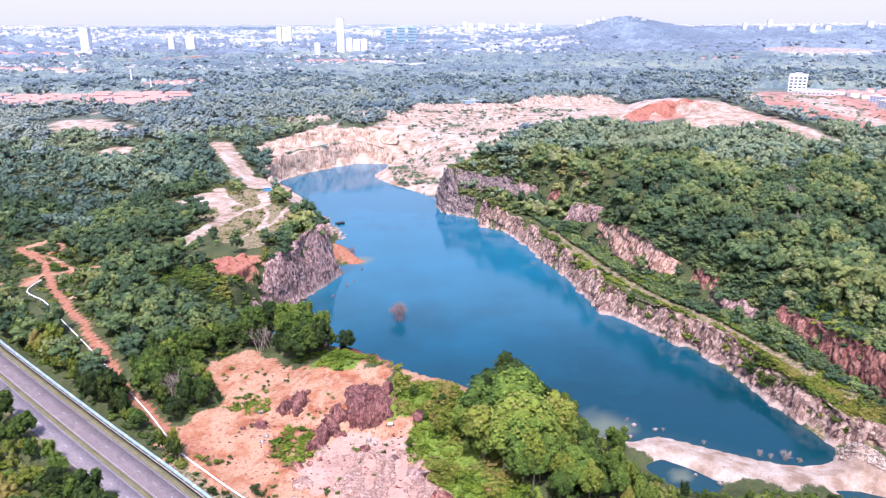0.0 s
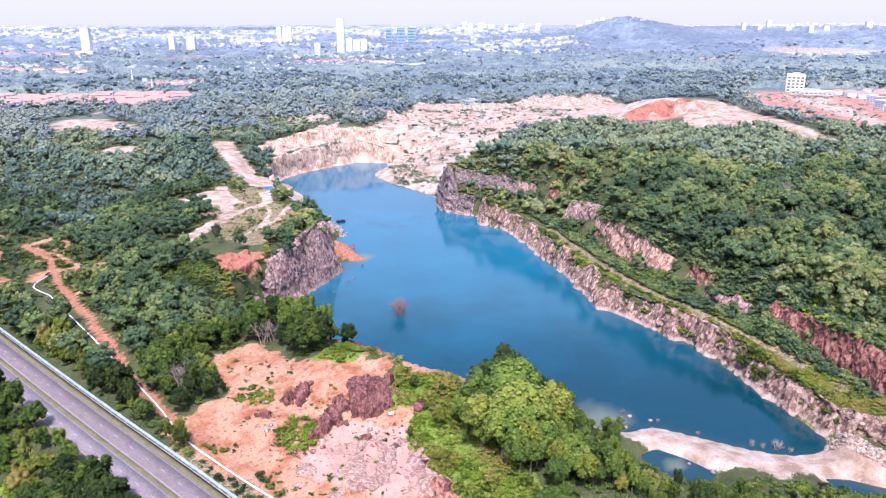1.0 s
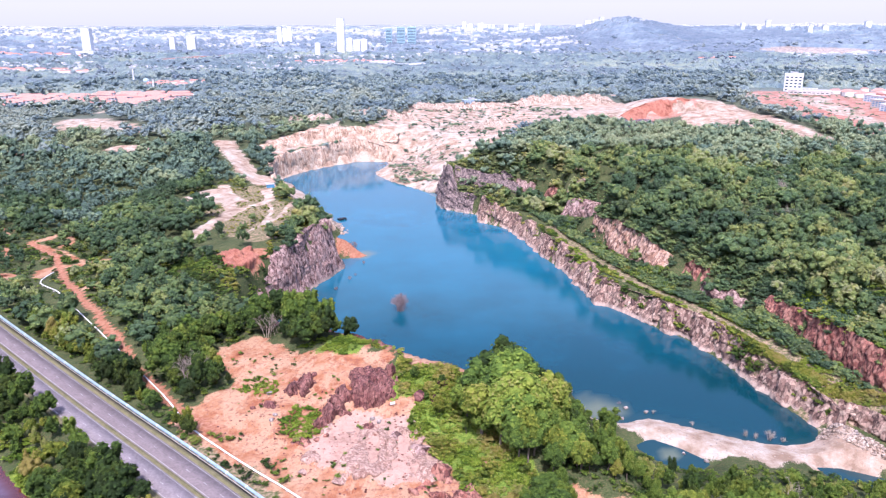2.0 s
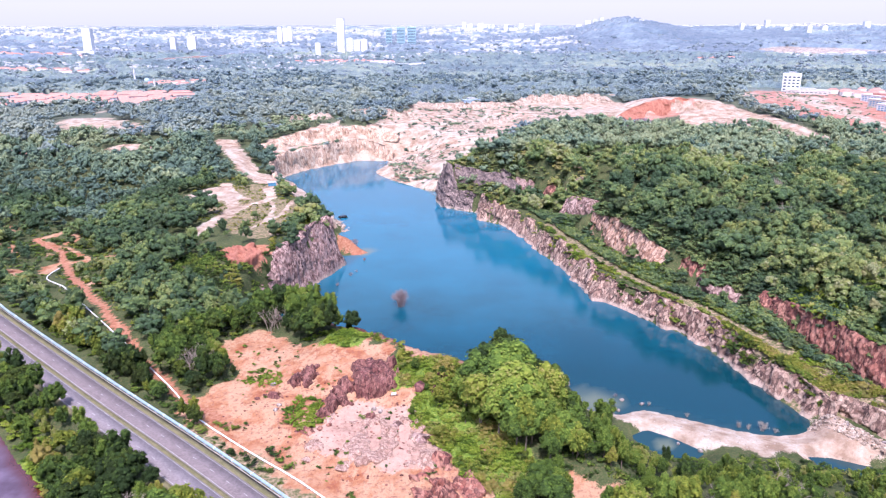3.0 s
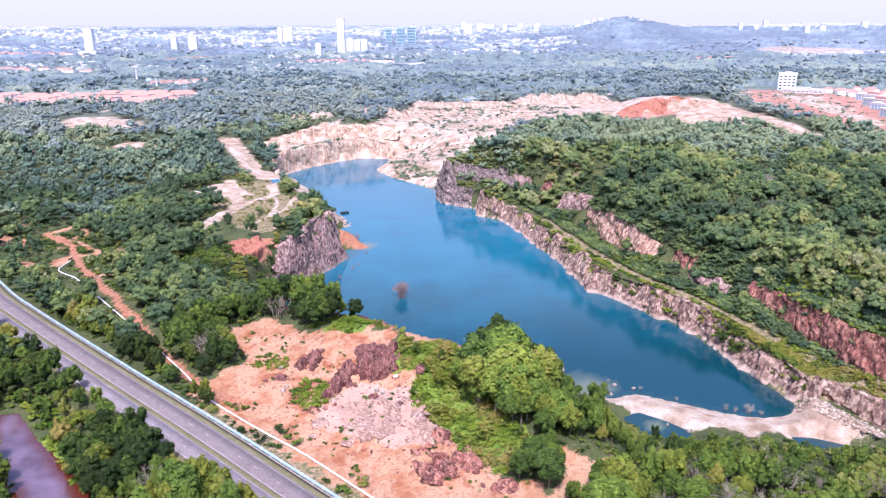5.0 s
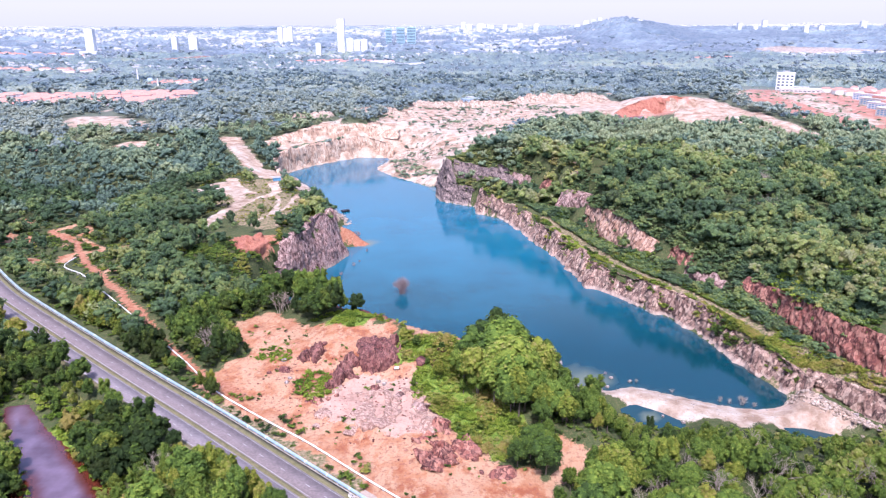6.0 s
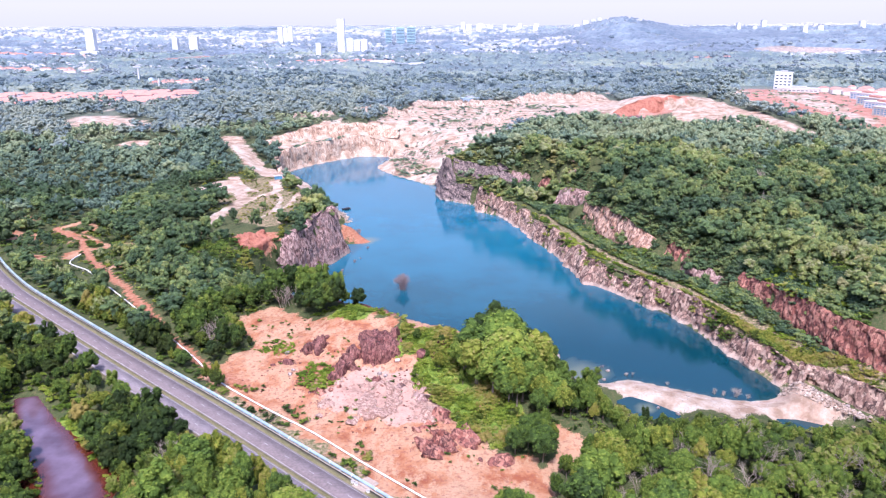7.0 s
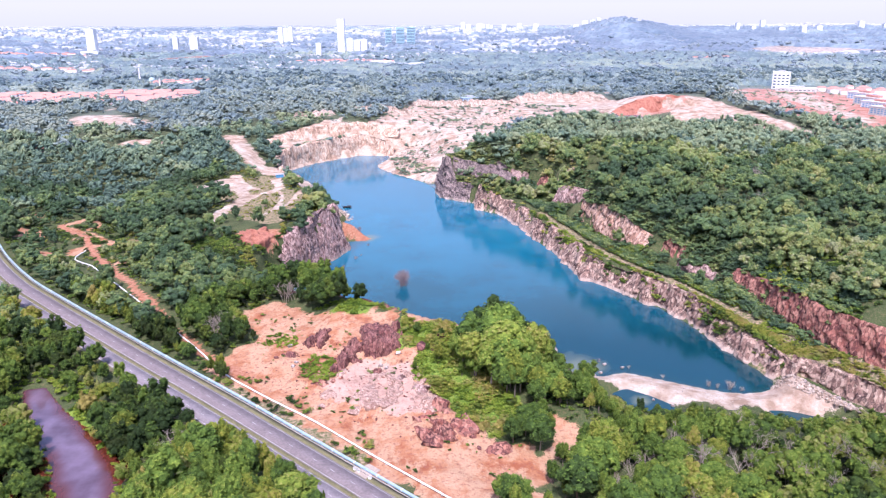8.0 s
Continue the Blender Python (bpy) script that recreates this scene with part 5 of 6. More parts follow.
for (x, y), (w, v), h, m, seed in (((-66, 246), (-75, 250), 2.4, M_ROCKDARK, 50), ((-30, 262), (-40, 268), 4.0, M_ROCKRED, 51), ((-24, 236), (-32, 233), 2.0, M_ROCKDARK, 52), ((-6, 214), (-14, 220), 2.4, M_ROCKPINK, 53), ((4, 200), (-6, 205), 3.0, M_ROCKRED, 54), ((-48, 222), (-58, 226), 1.8, M_ROCKRED, 55),
                                   ((2, 246), (-6, 242), 3.0, M_ROCKDARK, 57), ((28, 182), (16, 176), 2.6, M_ROCKRED, 58), ((-14, 230), (-22, 226), 1.8, M_ROCKPINK, 59)):
    za, zb = at(x, y), at(w, v)
    rock_face("outcrop", [(w, v), ((x + w) / 2 + 1, (y + v) / 2 - 2), (x, y)], [zb - 0.8, zb - 0.8, za - 0.8], [zb + h, zb + h, za + h], 3.0, m, "weathered rock step in the red cutting", 1.5, 1.6, seed, 0.55, True)
for line, h, seed in (([(-150, 1075), (-90, 1085), (-30, 1065)], 12, 60), ([(10, 1000), (70, 1075), (130, 1120)], 10, 61), ([(-70, 1190), (40, 1235), (150, 1225)], 12, 62), ([(120, 1300), (230, 1320), (300, 1290)], 14, 63), ([(-215, 1000), (-150, 1020)], 10, 64)):
    zs = [at(x, y) - 2 for x, y in line]
    rock_face("terrace_face", line, zs, [z + h for z in zs], 9.0, M_ROCKPALE, "pale pink cut terrace of the far quarry", 4.0, 3.0, seed, 1.6, True)


# ---- boulders ----
def boulder_mesh(seed, material, flat=0.7):
    r = np.random.default_rng(seed)
    v, f = ICO2
    v = v.copy()
    for _ in range(7):
        d = r.normal(size=3)
        d /= np.linalg.norm(d)
        k = v @ d
        cut = r.uniform(0.55, 0.85)
        v = v - np.outer(np.maximum(k - cut, 0), d)
    v = v * (1 + r.uniform(-0.06, 0.06, (len(v), 1))) * np.array([1, r.uniform(0.65, 0.95), flat])
    return mesh_np("boulder", v, [f], material)


BOULDERS = {m.name: [boulder_mesh(k, m) for k in range(5)] for m in (M_BOULDER, M_ROCKDARK, M_ROCKRED, M_ROCKPALE)}
rng = np.random.default_rng(21)


def boulder(x, y, size, material, label, group="boulders", z=None):
    ob = new("boulder", BOULDERS[material.name][rng.integers(5)])
    ob.matrix_world = Matrix.LocRotScale((x, y, (at(x, y) if z is None else z) + size * 0.22), Euler((rng.uniform(-0.3, 0.3), rng.uniform(-0.3, 0.3), rng.uniform(0, 6.28))), (size, size, size))
    return tagged(ob, label, "boulder", group)


for x, y, s, m in ((-59, 261, 2.2, M_ROCKDARK), (-72, 259, 1.5, M_BOULDER), (-67, 239, 1.3, M_BOULDER), (-66, 242, 1.4, M_BOULDER), (-44, 240, 1.6, M_ROCKDARK), (-37, 244, 1.5, M_ROCKDARK), (-9, 247, 3.4, M_ROCKDARK), (-55, 268, 1.7, M_ROCKDARK), (15, 209, 1.9, M_ROCKRED), (0, 252, 3.0, M_ROCKDARK),
                   (-28, 242, 1.6, M_BOULDER), (-43, 250, 2.0, M_ROCKDARK), (-77, 250, 1.3, M_ROCKDARK), (-74, 252, 1.1, M_ROCKDARK), (-25, 240, 1.3, M_BOULDER), (-47, 226, 1.5, M_ROCKRED), (-44, 228, 1.2, M_ROCKRED), (12, 187, 1.7, M_ROCKDARK), (14, 180, 1.3, M_ROCKDARK), (-4, 246, 1.5, M_ROCKDARK)):
    boulder(x, y, s, m, "dark weathered boulder in the red cutting" if m != M_BOULDER else "grey-brown boulder lying on the red earth")
boulder(63, 317, 3.6, M_BOULDER, "pale lone boulder standing out of the lake", z=-0.3)
for x, y in ((80, 287), (84, 291), (97, 297), (88, 301), (104, 262), (112, 256)):
    boulder(x, y, rng.uniform(0.8, 1.5), M_BOULDER, "pale boulder at the sand spit's edge", "spit boulders", z=max(at(x, y), 0.0))
# broken stone at the eastern foot of the cliff
for k in range(150):
    x, y = rng.uniform(172, 232), rng.uniform(240, 290)
    if inside(np.array([x]), np.array([y]), [(168, 272), (176, 283), (186, 271), (198, 252), (208, 232), (200, 232), (186, 250)])[0]:
        boulder(x, y, rng.choice([0.6, 0.9, 1.3, 2.0], p=[0.35, 0.35, 0.2, 0.1]), M_BOULDER if rng.uniform() < 0.75 else M_ROCKPALE, "pale broken quarry stone in a rubble heap", "rubble stones")


def stones(name, places, sizes, material, label):
    """Loose stones too many to count, as one mesh."""
    VV, TT, n = [], [], 0
    for (x, y, z), s in zip(places, sizes):
        v = ICO1[0] * rng.uniform(0.6, 1.1, (12, 1)) * s * np.array([1, 0.8, 0.6]) + np.array([x, y, z + s * 0.15])
        VV.append(v)
        TT.append(ICO1[1] + n)
        n += 12
    return tagged(new(name, mesh_np(name, np.concatenate(VV), [np.concatenate(TT)], material)), label, "stones", kind="stuff")


def stones_in(name, poly, count, lo, hi, material, label):
    p = np.array(poly)
    x, y = rng.uniform(p[:, 0].min(), p[:, 0].max(), count * 3), rng.uniform(p[:, 1].min(), p[:, 1].max(), count * 3)
    ok = np.nonzero(inside(x, y, poly))[0][:count]
    x, y = x[ok], y[ok]
    z = land_height(x, y)[0]
    stones(name, np.stack([x, y, z], -1), lo + (hi - lo) * rng.uniform(size=len(x)) ** 3, material, label)


stones_in("rubble", [(166, 272), (177, 285), (187, 271), (198, 252), (209, 231), (198, 231), (180, 248)], 1300, 0.3, 1.5, M_ROCKPALE, "pale broken stone rubble by the spit")
stones_in("rubble", [(-60, 815), (-25, 830), (10, 930), (-40, 960), (-75, 935), (-60, 860)], 900, 0.6, 2.4, M_ROCKPALE, "white heap of broken quarry stone")
stones_in("scree", [(-66, 262), (-20, 256), (-8, 226), (14, 190), (-6, 178), (-50, 205), (-90, 240)], 1000, 0.12, 0.8, M_ROCKRED, "loose red-brown stones on the bare earth")
stones_in("spit_stones", [(84, 288), (125, 280), (172, 274), (178, 250), (140, 250), (104, 266)], 300, 0.12, 0.55, M_BOULDER, "small pale stones on the sand spit")
stones_in("shore_stones", [(-84, 598), (-79, 614), (-106, 676), (-122, 676), (-104, 620)], 420, 0.6, 3.4, M_ROCKPALE, "pale rocks along the western shore")


# ---- shrubs ----
rng = np.random.default_rng(31)
SHRUBS = [crown_arrays(rng, 3, 20, OCTA, 0.13, 0.8, 0.42, 0.60) for _ in range(4)]


def shrub_rows(x, y, lo, hi, tint=0.5):
    z = land_height(x, y)[0]
    n = len(x)
    return np.stack([x, y, z - 0.35 * lo, rng.uniform(lo, hi, n), rng.uniform(0, 6.28, n), rng.uniform(0.9, 1.6, n), tint + (fbm(x / 9, y / 9, 3, 61) - 0.5) * 1.5 + rng.normal(size=n) * 0.08, rng.integers(0, 4, n).astype(float)], -1)


def shrubs_in(poly, count, lo, hi, label, material=M_SHRUB, tint=0.5, thin=0.45, on_bare=False):
    p = np.array(poly)
    x, y = rng.uniform(p[:, 0].min(), p[:, 0].max(), count * 16), rng.uniform(p[:, 1].min(), p[:, 1].max(), count * 16)
    ok = np.nonzero(inside(x, y, poly) & (fbm(x / 10, y / 10, 3, 71) > thin) & (signed(x, y, LAKE) > 4) & (signed(x, y, RED_POND) > 0.5) & ((away(x, y, ROAD) > 21) | ((away(x, y, ROAD) > 6.2) & (y + 0.928 * x > 125))) & (off_faces(x, y, 5.0) | (rng.uniform(size=x.size) < 0.10)) & (away(x, y, THIN_PIPE) > 2.6) & (away(x, y, TRACKS[3][0]) > 4.0) & ~inside(x, y, BLOCKS[0]) & ~inside(x, y, BLOCKS[1]))[0][:count]
    if not on_bare:
        c = cover(x[ok], y[ok])
        ok = ok[np.maximum(np.maximum(c["dirt"], c["red"]), c["sand"]) < 0.55]
    stand("shrubs", shrub_rows(x[ok], y[ok], lo, hi, tint), SHRUBS, material, label, "shrubs")


shrubs_in(GRASS[0], 1800, 0.6, 2.4, "bright green low shrubs and ferns on the bank", M_SHRUB, 0.62, 0.26)
shrubs_in(GRASS[5], 260, 0.7, 2.0, "bright green ferns below the crest", thin=0.30)
shrubs_in(GRASS[0], 260, 1.6, 4.5, "grey-green bushes among the ferns", M_LEAF, 0.55, 0.5)
shrubs_in(GRASS[1], 150, 0.7, 1.6, "bright green scrub on the red earth", thin=0.3, on_bare=True)
shrubs_in(GRASS[2], 160, 0.8, 2.4, "bright green scrub mound on the red earth", thin=0.3, on_bare=True)
shrubs_in(GRASS[3], 1300, 0.8, 2.4, "bright green undergrowth along the quarry bench", M_SHRUB, 0.60, 0.30, on_bare=True)
shrubs_in([(84, 567), (93, 530), (102, 502), (110, 471), (121, 442), (134, 416), (151, 387), (166, 347), (173, 325), (190, 330), (184, 352), (170, 395), (153, 426), (140, 452), (129, 480), (121, 510), (112, 540), (103, 572)], 2600, 1.2, 3.8, "green ferns and bushes on the overgrown bench", M_LEAF, 0.62, 0.47, on_bare=True)
shrubs_in([(190, 354), (196, 332), (204, 308), (216, 312), (210, 340), (200, 362)], 150, 2.6, 5.2, "yellow-green bushes above the red quarry wall", M_SHRUB, 0.85, 0.3, on_bare=True)
ledge = []
for k in range(270):
    x, y = LAKE_EAST[2 + k % 17]
    u, w = LAKE_EAST[3 + k % 17]
    f, b = rng.uniform(), rng.uniform(4.0, 9.0)
    ledge.append((x + (u - x) * f + b * 0.9, y + (w - y) * f + b * 0.25))
ledge = np.array(ledge)
ledge = ledge[fbm(ledge[:, 0] / 12, ledge[:, 1] / 12, 2, 83) > 0.46]
rows = shrub_rows(ledge[:, 0], ledge[:, 1], 1.5, 5.0, 0.6)
rows[:, 2] += 1.5
stand("shrubs", rows, SHRUBS, M_LEAF, "bushes growing on ledges of the lakeside cliff", "shrubs")
shrubs_in([(66, 236), (95, 228), (130, 226), (250, 220), (250, 236), (190, 240), (130, 246), (100, 248), (80, 262), (68, 262)], 330, 1.2, 3.6, "green bushes on the bank behind the spit", M_LEAF, 0.6, 0.3)
shrubs_in([(-360, 545), (-280, 525), (-195, 425), (-205, 365), (-310, 430)], 500, 1.2, 3.2, "low green scrub beside the red track", M_LEAF, 0.5, 0.35)
shrubs_in([(-4, 712), (12, 690), (36, 672), (62, 625), (100, 590), (104, 620), (70, 690), (30, 740), (8, 752)], 1100, 1.5, 4.5, "green scrub on the cape above the cliff", M_LEAF_MID, 0.5, 0.3)
shrubs_in([(160, 372), (176, 330), (184, 300), (200, 288), (212, 274), (196, 282), (176, 292), (166, 330), (152, 368)], 800, 1.0, 3.2, "low green growth on the quarry bench", M_LEAF, 0.6, 0.15)
shrubs_in([(66, 690), (92, 640), (104, 600), (116, 580), (150, 640), (168, 668), (140, 700), (100, 720)], 900, 1.6, 5.0, "green scrub between the rock ribs", M_LEAF_MID, 0.5, 0.15)
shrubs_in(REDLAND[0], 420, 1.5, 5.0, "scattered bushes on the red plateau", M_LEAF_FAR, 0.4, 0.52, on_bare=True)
shrubs_in([(196, 288), (236, 290), (262, 330), (250, 380), (218, 372), (196, 330)], 420, 1.5, 4.5, "green scrub above the red quarry wall", M_LEAF, 0.6, 0.25)
shrubs_in([(-168, 392), (-118, 385), (-100, 400), (-102, 436), (-116, 440), (-160, 436)], 420, 1.5, 4.2, "green scrub below the red earth bank", M_LEAF, 0.42, 0.3)
shrubs_in([(-116, 440), (-98, 452), (-92, 500), (-96, 560), (-112, 560), (-120, 480)], 420, 1.0, 3.4, "green scrub on top of the western cape", M_LEAF, 0.45, 0.34)
shrubs_in([(-205, 250), (-182, 258), (-150, 226), (-110, 182), (-98, 150), (-98, 120), (-142, 120), (-146, 158), (-166, 190), (-196, 222)], 420, 1.2, 3.6, "bright green reeds beside the red pond", thin=0.1)
shrubs_in([(60, 600), (92, 560), (108, 470), (150, 380), (180, 300), (172, 296), (140, 392), (104, 450), (84, 545), (52, 630)], 700, 0.9, 3.0, "green bushes clinging to the cliff top", M_LEAF, 0.55, 0.5)
shrubs_in([(90, 640), (134, 560), (164, 480), (205, 380), (236, 300), (196, 292), (174, 344), (158, 382), (138, 424), (110, 490), (94, 560), (70, 630)], 4200, 1.6, 5.4, "dense green scrub on the upper quarry slope", M_LEAF_MID, 0.46, 0.12)
shrubs_in([(-110, 300), (-20, 290), (35, 180), (10, 150), (-60, 200), (-105, 245)], 170, 0.5, 1.9, "scattered low bushes on the bare earth", M_LEAF, 0.6, 0.50, on_bare=True)
shrubs_in([(-200, 700), (-125, 600), (-120, 500), (-140, 480), (-200, 540), (-230, 640)], 700, 0.8, 2.6, "scattered scrub on the western clearing", M_LEAF, 0.55, 0.42)
shrubs_in([(-300, 410), (-200, 316), (-95, 226), (-20, 154), (-10, 162), (-92, 242), (-190, 334), (-280, 420)], 420, 1.0, 3.4, "green scrub between the pipe and the woods", M_LEAF, 0.5, 0.3)
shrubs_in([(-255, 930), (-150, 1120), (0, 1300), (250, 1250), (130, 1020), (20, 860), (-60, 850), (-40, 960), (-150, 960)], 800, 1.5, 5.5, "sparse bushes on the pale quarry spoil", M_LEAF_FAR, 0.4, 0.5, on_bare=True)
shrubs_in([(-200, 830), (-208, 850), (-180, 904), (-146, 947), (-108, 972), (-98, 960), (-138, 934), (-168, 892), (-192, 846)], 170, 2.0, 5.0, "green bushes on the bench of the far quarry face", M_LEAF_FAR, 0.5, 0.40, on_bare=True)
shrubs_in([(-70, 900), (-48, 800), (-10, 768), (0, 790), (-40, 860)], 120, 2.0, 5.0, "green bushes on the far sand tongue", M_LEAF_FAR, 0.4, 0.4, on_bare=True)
shrubs_in([(-330, 500), (-255, 440), (-180, 350), (-110, 262), (-108, 300), (-90, 318), (-112, 395), (-180, 440), (-250, 500)], 1500, 1.0, 3.2, "low undergrowth between the trees by the track", M_LEAF, 0.42, 0.2)
shrubs_in([(-138, 292), (-104, 252), (-86, 262), (-92, 302), (-112, 332)], 220, 0.8, 2.6, "low undergrowth at the edge of the red earth", M_LEAF, 0.5, 0.1)
shrubs_in([(26, 196), (80, 188), (92, 215), (66, 228), (40, 214)], 260, 0.8, 2.8, "low undergrowth below the near trees", M_LEAF, 0.52, 0.1)
shrubs_in([(184, 300), (200, 270), (216, 246), (236, 240), (226, 256), (206, 284), (196, 304)], 220, 1.0, 3.0, "green bushes below the red quarry wall", M_LEAF, 0.5, 0.3)
shrubs_in([(-100, 230), (-30, 168), (20, 120), (25, 125), (-25, 180), (-96, 244)], 80, 1.0, 3.2, "green bushes between the two pipes", M_LEAF, 0.55, 0.45, on_bare=True)


# ---- bare trees ----
def bare_tree_mesh(seed, material, stems=1, bushy=False):
    r = np.random.default_rng(seed)
    bm = bmesh.new()

    def grow(p, d, length, radius, level):
        q = p + d * length
        tube(bm, p, q, radius, radius * 0.62, 5 if level < 2 else 4)
        if level >= 3:
            return
        for k in range(4 if level < 2 else 3):
            nd = (d + Vector(r.normal(size=3) * (0.55 if not bushy else 0.7)) + Vector((0, 0, 0.15))).normalized()
            grow(p.lerp(q, 0.45 + 0.55 * (k + 1) / 4), nd, length * r.uniform(0.5, 0.75), radius * 0.55, level + 1)

    for k in range(stems):
        d = Vector((r.uniform(-0.25, 0.25), r.uniform(-0.25, 0.25), 1)).normalized()
        grow(Vector((r.uniform(-0.12, 0.12) * (stems > 1), r.uniform(-0.12, 0.12) * (stems > 1), -0.03)), d, 0.38, 0.018 if stems > 5 else 0.008, 0)
    me = bpy.data.meshes.new("bare_tree")
    bm.to_mesh(me)
    bm.free()
    me.materials.append(material)
    return me


BARE = [bare_tree_mesh(k, M_DEAD, 4, False) for k in range(4)]
PALE_BUSH = [bare_tree_mesh(17 + k, M_DEAD, 6, True) for k in range(2)]
DROWNED_BIG = [bare_tree_mesh(9, M_DEADPURPLE, 18, True)]
DROWNED = [bare_tree_mesh(7 + k, M_DEADPURPLE, 6, True) for k in range(2)]


def bare_tree(name, x, y, h, meshes, label, group, z=None, wide=1.0):
    ob = new(name, meshes[rng.integers(len(meshes))])
    ob.matrix_world = Matrix.LocRotScale((x, y, at(x, y) if z is None else z), Euler((0, 0, rng.uniform(0, 6.28))), (h * wide, h * wide, h))
    return tagged(ob, label, "dead tree", group)


for x, y, h in BARE_PLACES:
    bare_tree("bare_tree", x, y, h * 1.2, BARE, "pale leafless dead tree standing in woodland", "dead trees in the woods")
bare_tree("drowned_tree", -27, 425, 17, DROWNED_BIG, "grey-purple drowned leafless tree standing in the lake", "drowned trees", -0.5, 0.95)
for x, y, h in ((-74, 464, 4), (-67, 485, 4.5), (-64, 494, 3), (-61, 521, 4), (-75, 557, 9), (-72, 562, 8), (-82, 520, 6), (86, 305, 3), (-25, 312, 6)):
    bare_tree("drowned_tree", x, y, h, DROWNED, "small grey-purple drowned bush in shallow water", "drowned trees", -0.4, 1.0)
for x, y, h in ((146, 273, 5.5), (136, 276, 3.6), (140, 274, 3.2), (151, 271, 3), (115, 285, 2.6), (100, 296, 2.4)):
    bare_tree("drowned_tree", x, y, h * 1.3, PALE_BUSH, "pale leafless bush at the sand spit's waterline", "spit bushes", -0.2, 1.0)


# ---- pontoon and shed ----
pontoon = tagged(new("pontoon"), "floating black plastic pontoon by the shore", "pontoon")
pontoon.matrix_world = pose(-96, 648, 0.1, 0, 0, 30)
for k in range(6):
    bm = bmesh.new()
    bmesh.ops.create_cone(bm, cap_ends=True, segments=12, radius1=0.9, radius2=0.9, depth=2.6, matrix=pose((k % 3) * 2.8, (k // 3) * 2.4, 0.4, 90, 0, 0))
    part("float", bm, M_BLACK, pontoon)
bm = bmesh.new()
box(bm, -1, -1.2, 1.2, 6.6, 3.4, 1.45)
part("deck", bm, M_BLACK, pontoon)
shed = tagged(new("shed"), "small blue metal shed on the quarry track", "shed")
shed.matrix_world = pose(-160, 655, at(-160, 655), 0, 0, 20)
bm = bmesh.new()
box(bm, -3.5, -2.5, -0.3, 3.5, 2.5, 3.0)
part("wall", bm, M_BLUE, shed)
bm = bmesh.new()
box(bm, -4, -3, 3.0, 4, 3, 3.3)
part("roof", bm, M_ROOFPALE, shed)
sign = tagged(new("notice_board"), "small white board on posts in the ferns", "sign")
sign.matrix_world = pose(-20, 246, at(-20, 246), 0, 0, 15)
bm = bmesh.new()
box(bm, -1.0, -0.05, 1.0, 1.0, 0.05, 2.2)
part("board", bm, M_WHITE, sign)
for x in (-0.8, 0.8):
    bm = bmesh.new()
    tube(bm, (x, 0.09, -0.3), (x, 0.09, 2.1), 0.05, 0.05)
    part("post", bm, M_DEAD, sign)


# ---- town and distance ----
rng = np.random.default_rng(77)


def storey_block(name, x, y, w, d, h, storeys, wall, glass, label, category, group="", turn=0.0, roof=M_ROOFPALE, bays=0, z=None):
    """A block with a window band (or single windows) for each storey on its long sides, a parapet and a plant room."""
    thing = tagged(new(name), label, category, group)
    thing.matrix_world = pose(x, y, (at(x, y) if z is None else z) - 1.0, 0, 0, turn)
    bm = bmesh.new()
    box(bm, -w / 2, -d / 2, 0, w / 2, d / 2, h)
    part("wall", bm, wall, thing)
    bm = bmesh.new()
    box(bm, -w / 2 - 0.4, -d / 2 - 0.4, h, w / 2 + 0.4, d / 2 + 0.4, h + 1.2)
    part("parapet", bm, wall, thing)
    bm = bmesh.new()
    box(bm, -w * 0.2, -d * 0.25, h + 1.2, w * 0.2, d * 0.25, h + 4.2)
    part("roof_house", bm, roof, thing)
    step = (h - 4) / storeys
    n = bays or 1
    ww = (w * 0.94) / n * (0.62 if bays else 1.0)
    bm = bmesh.new()
    box(bm, -ww / 2, -0.12, 0, ww / 2, 0.12, step * 0.5)
    me = bpy.data.meshes.new("window")
    bm.to_mesh(me)
    bm.free()
    me.materials.append(glass)
    for k in range(storeys):
        for j in range(n):
            for side in (-1, 1) if storeys * n < 12 else (-1,):
                part_mesh("window", me, thing).matrix_basis = pose((j + 0.5) * w * 0.94 / n - w * 0.47, side * d / 2, 3.2 + k * step)
    return thing


# towers, at the bearings and heights at which they stand over the plain
storey_block("tower_block", -1287, 2760, 30, 26, 88, 14, M_TOWER, M_WINPALE, "tall white tower block on the far plain", "tower", "far towers")
storey_block("podium", -1283, 2735, 62, 40, 14, 2, M_TOWER, M_WINPALE, "wide white podium building at a tower's foot", "building")
for x, y, w, h in ((-1008, 2844, 20, 58), (-948, 2876, 32, 58), (-720, 3378, 20, 72), (-698, 3384, 20, 66), (-676, 3380, 20, 70), (-450, 2742, 19, 52), (-352, 2880, 24, 56), (-325, 2886, 26, 50), (-297, 2880, 24, 54)):
    storey_block("tower_block", x, y, w, 20, h, max(6, int(h / 6)), M_TOWER if h < 57 else M_TOWER, M_WINPALE, "pale residential tower block on the far plain", "tower", "far towers")
storey_block("tower_block", -380, 2850, 26, 24, 132, 18, M_TOWER, M_WINPALE, "tallest slim white tower on the far plain", "tower", "far towers")
storey_block("tower_block", -178, 3270, 34, 26, 76, 12, M_BLUEGLASS, M_GLASS, "teal glass tower on the far plain", "tower", "far towers")
storey_block("tower_block", -132, 3275, 36, 26, 80, 12, M_BLUEGLASS, M_GLASS, "teal glass tower on the far plain", "tower", "far towers")
storey_block("tower_block", -232, 3300, 26, 24, 66, 10, M_BLUEGLASS, M_GLASS, "bluish glass tower on the far plain", "tower", "far towers")
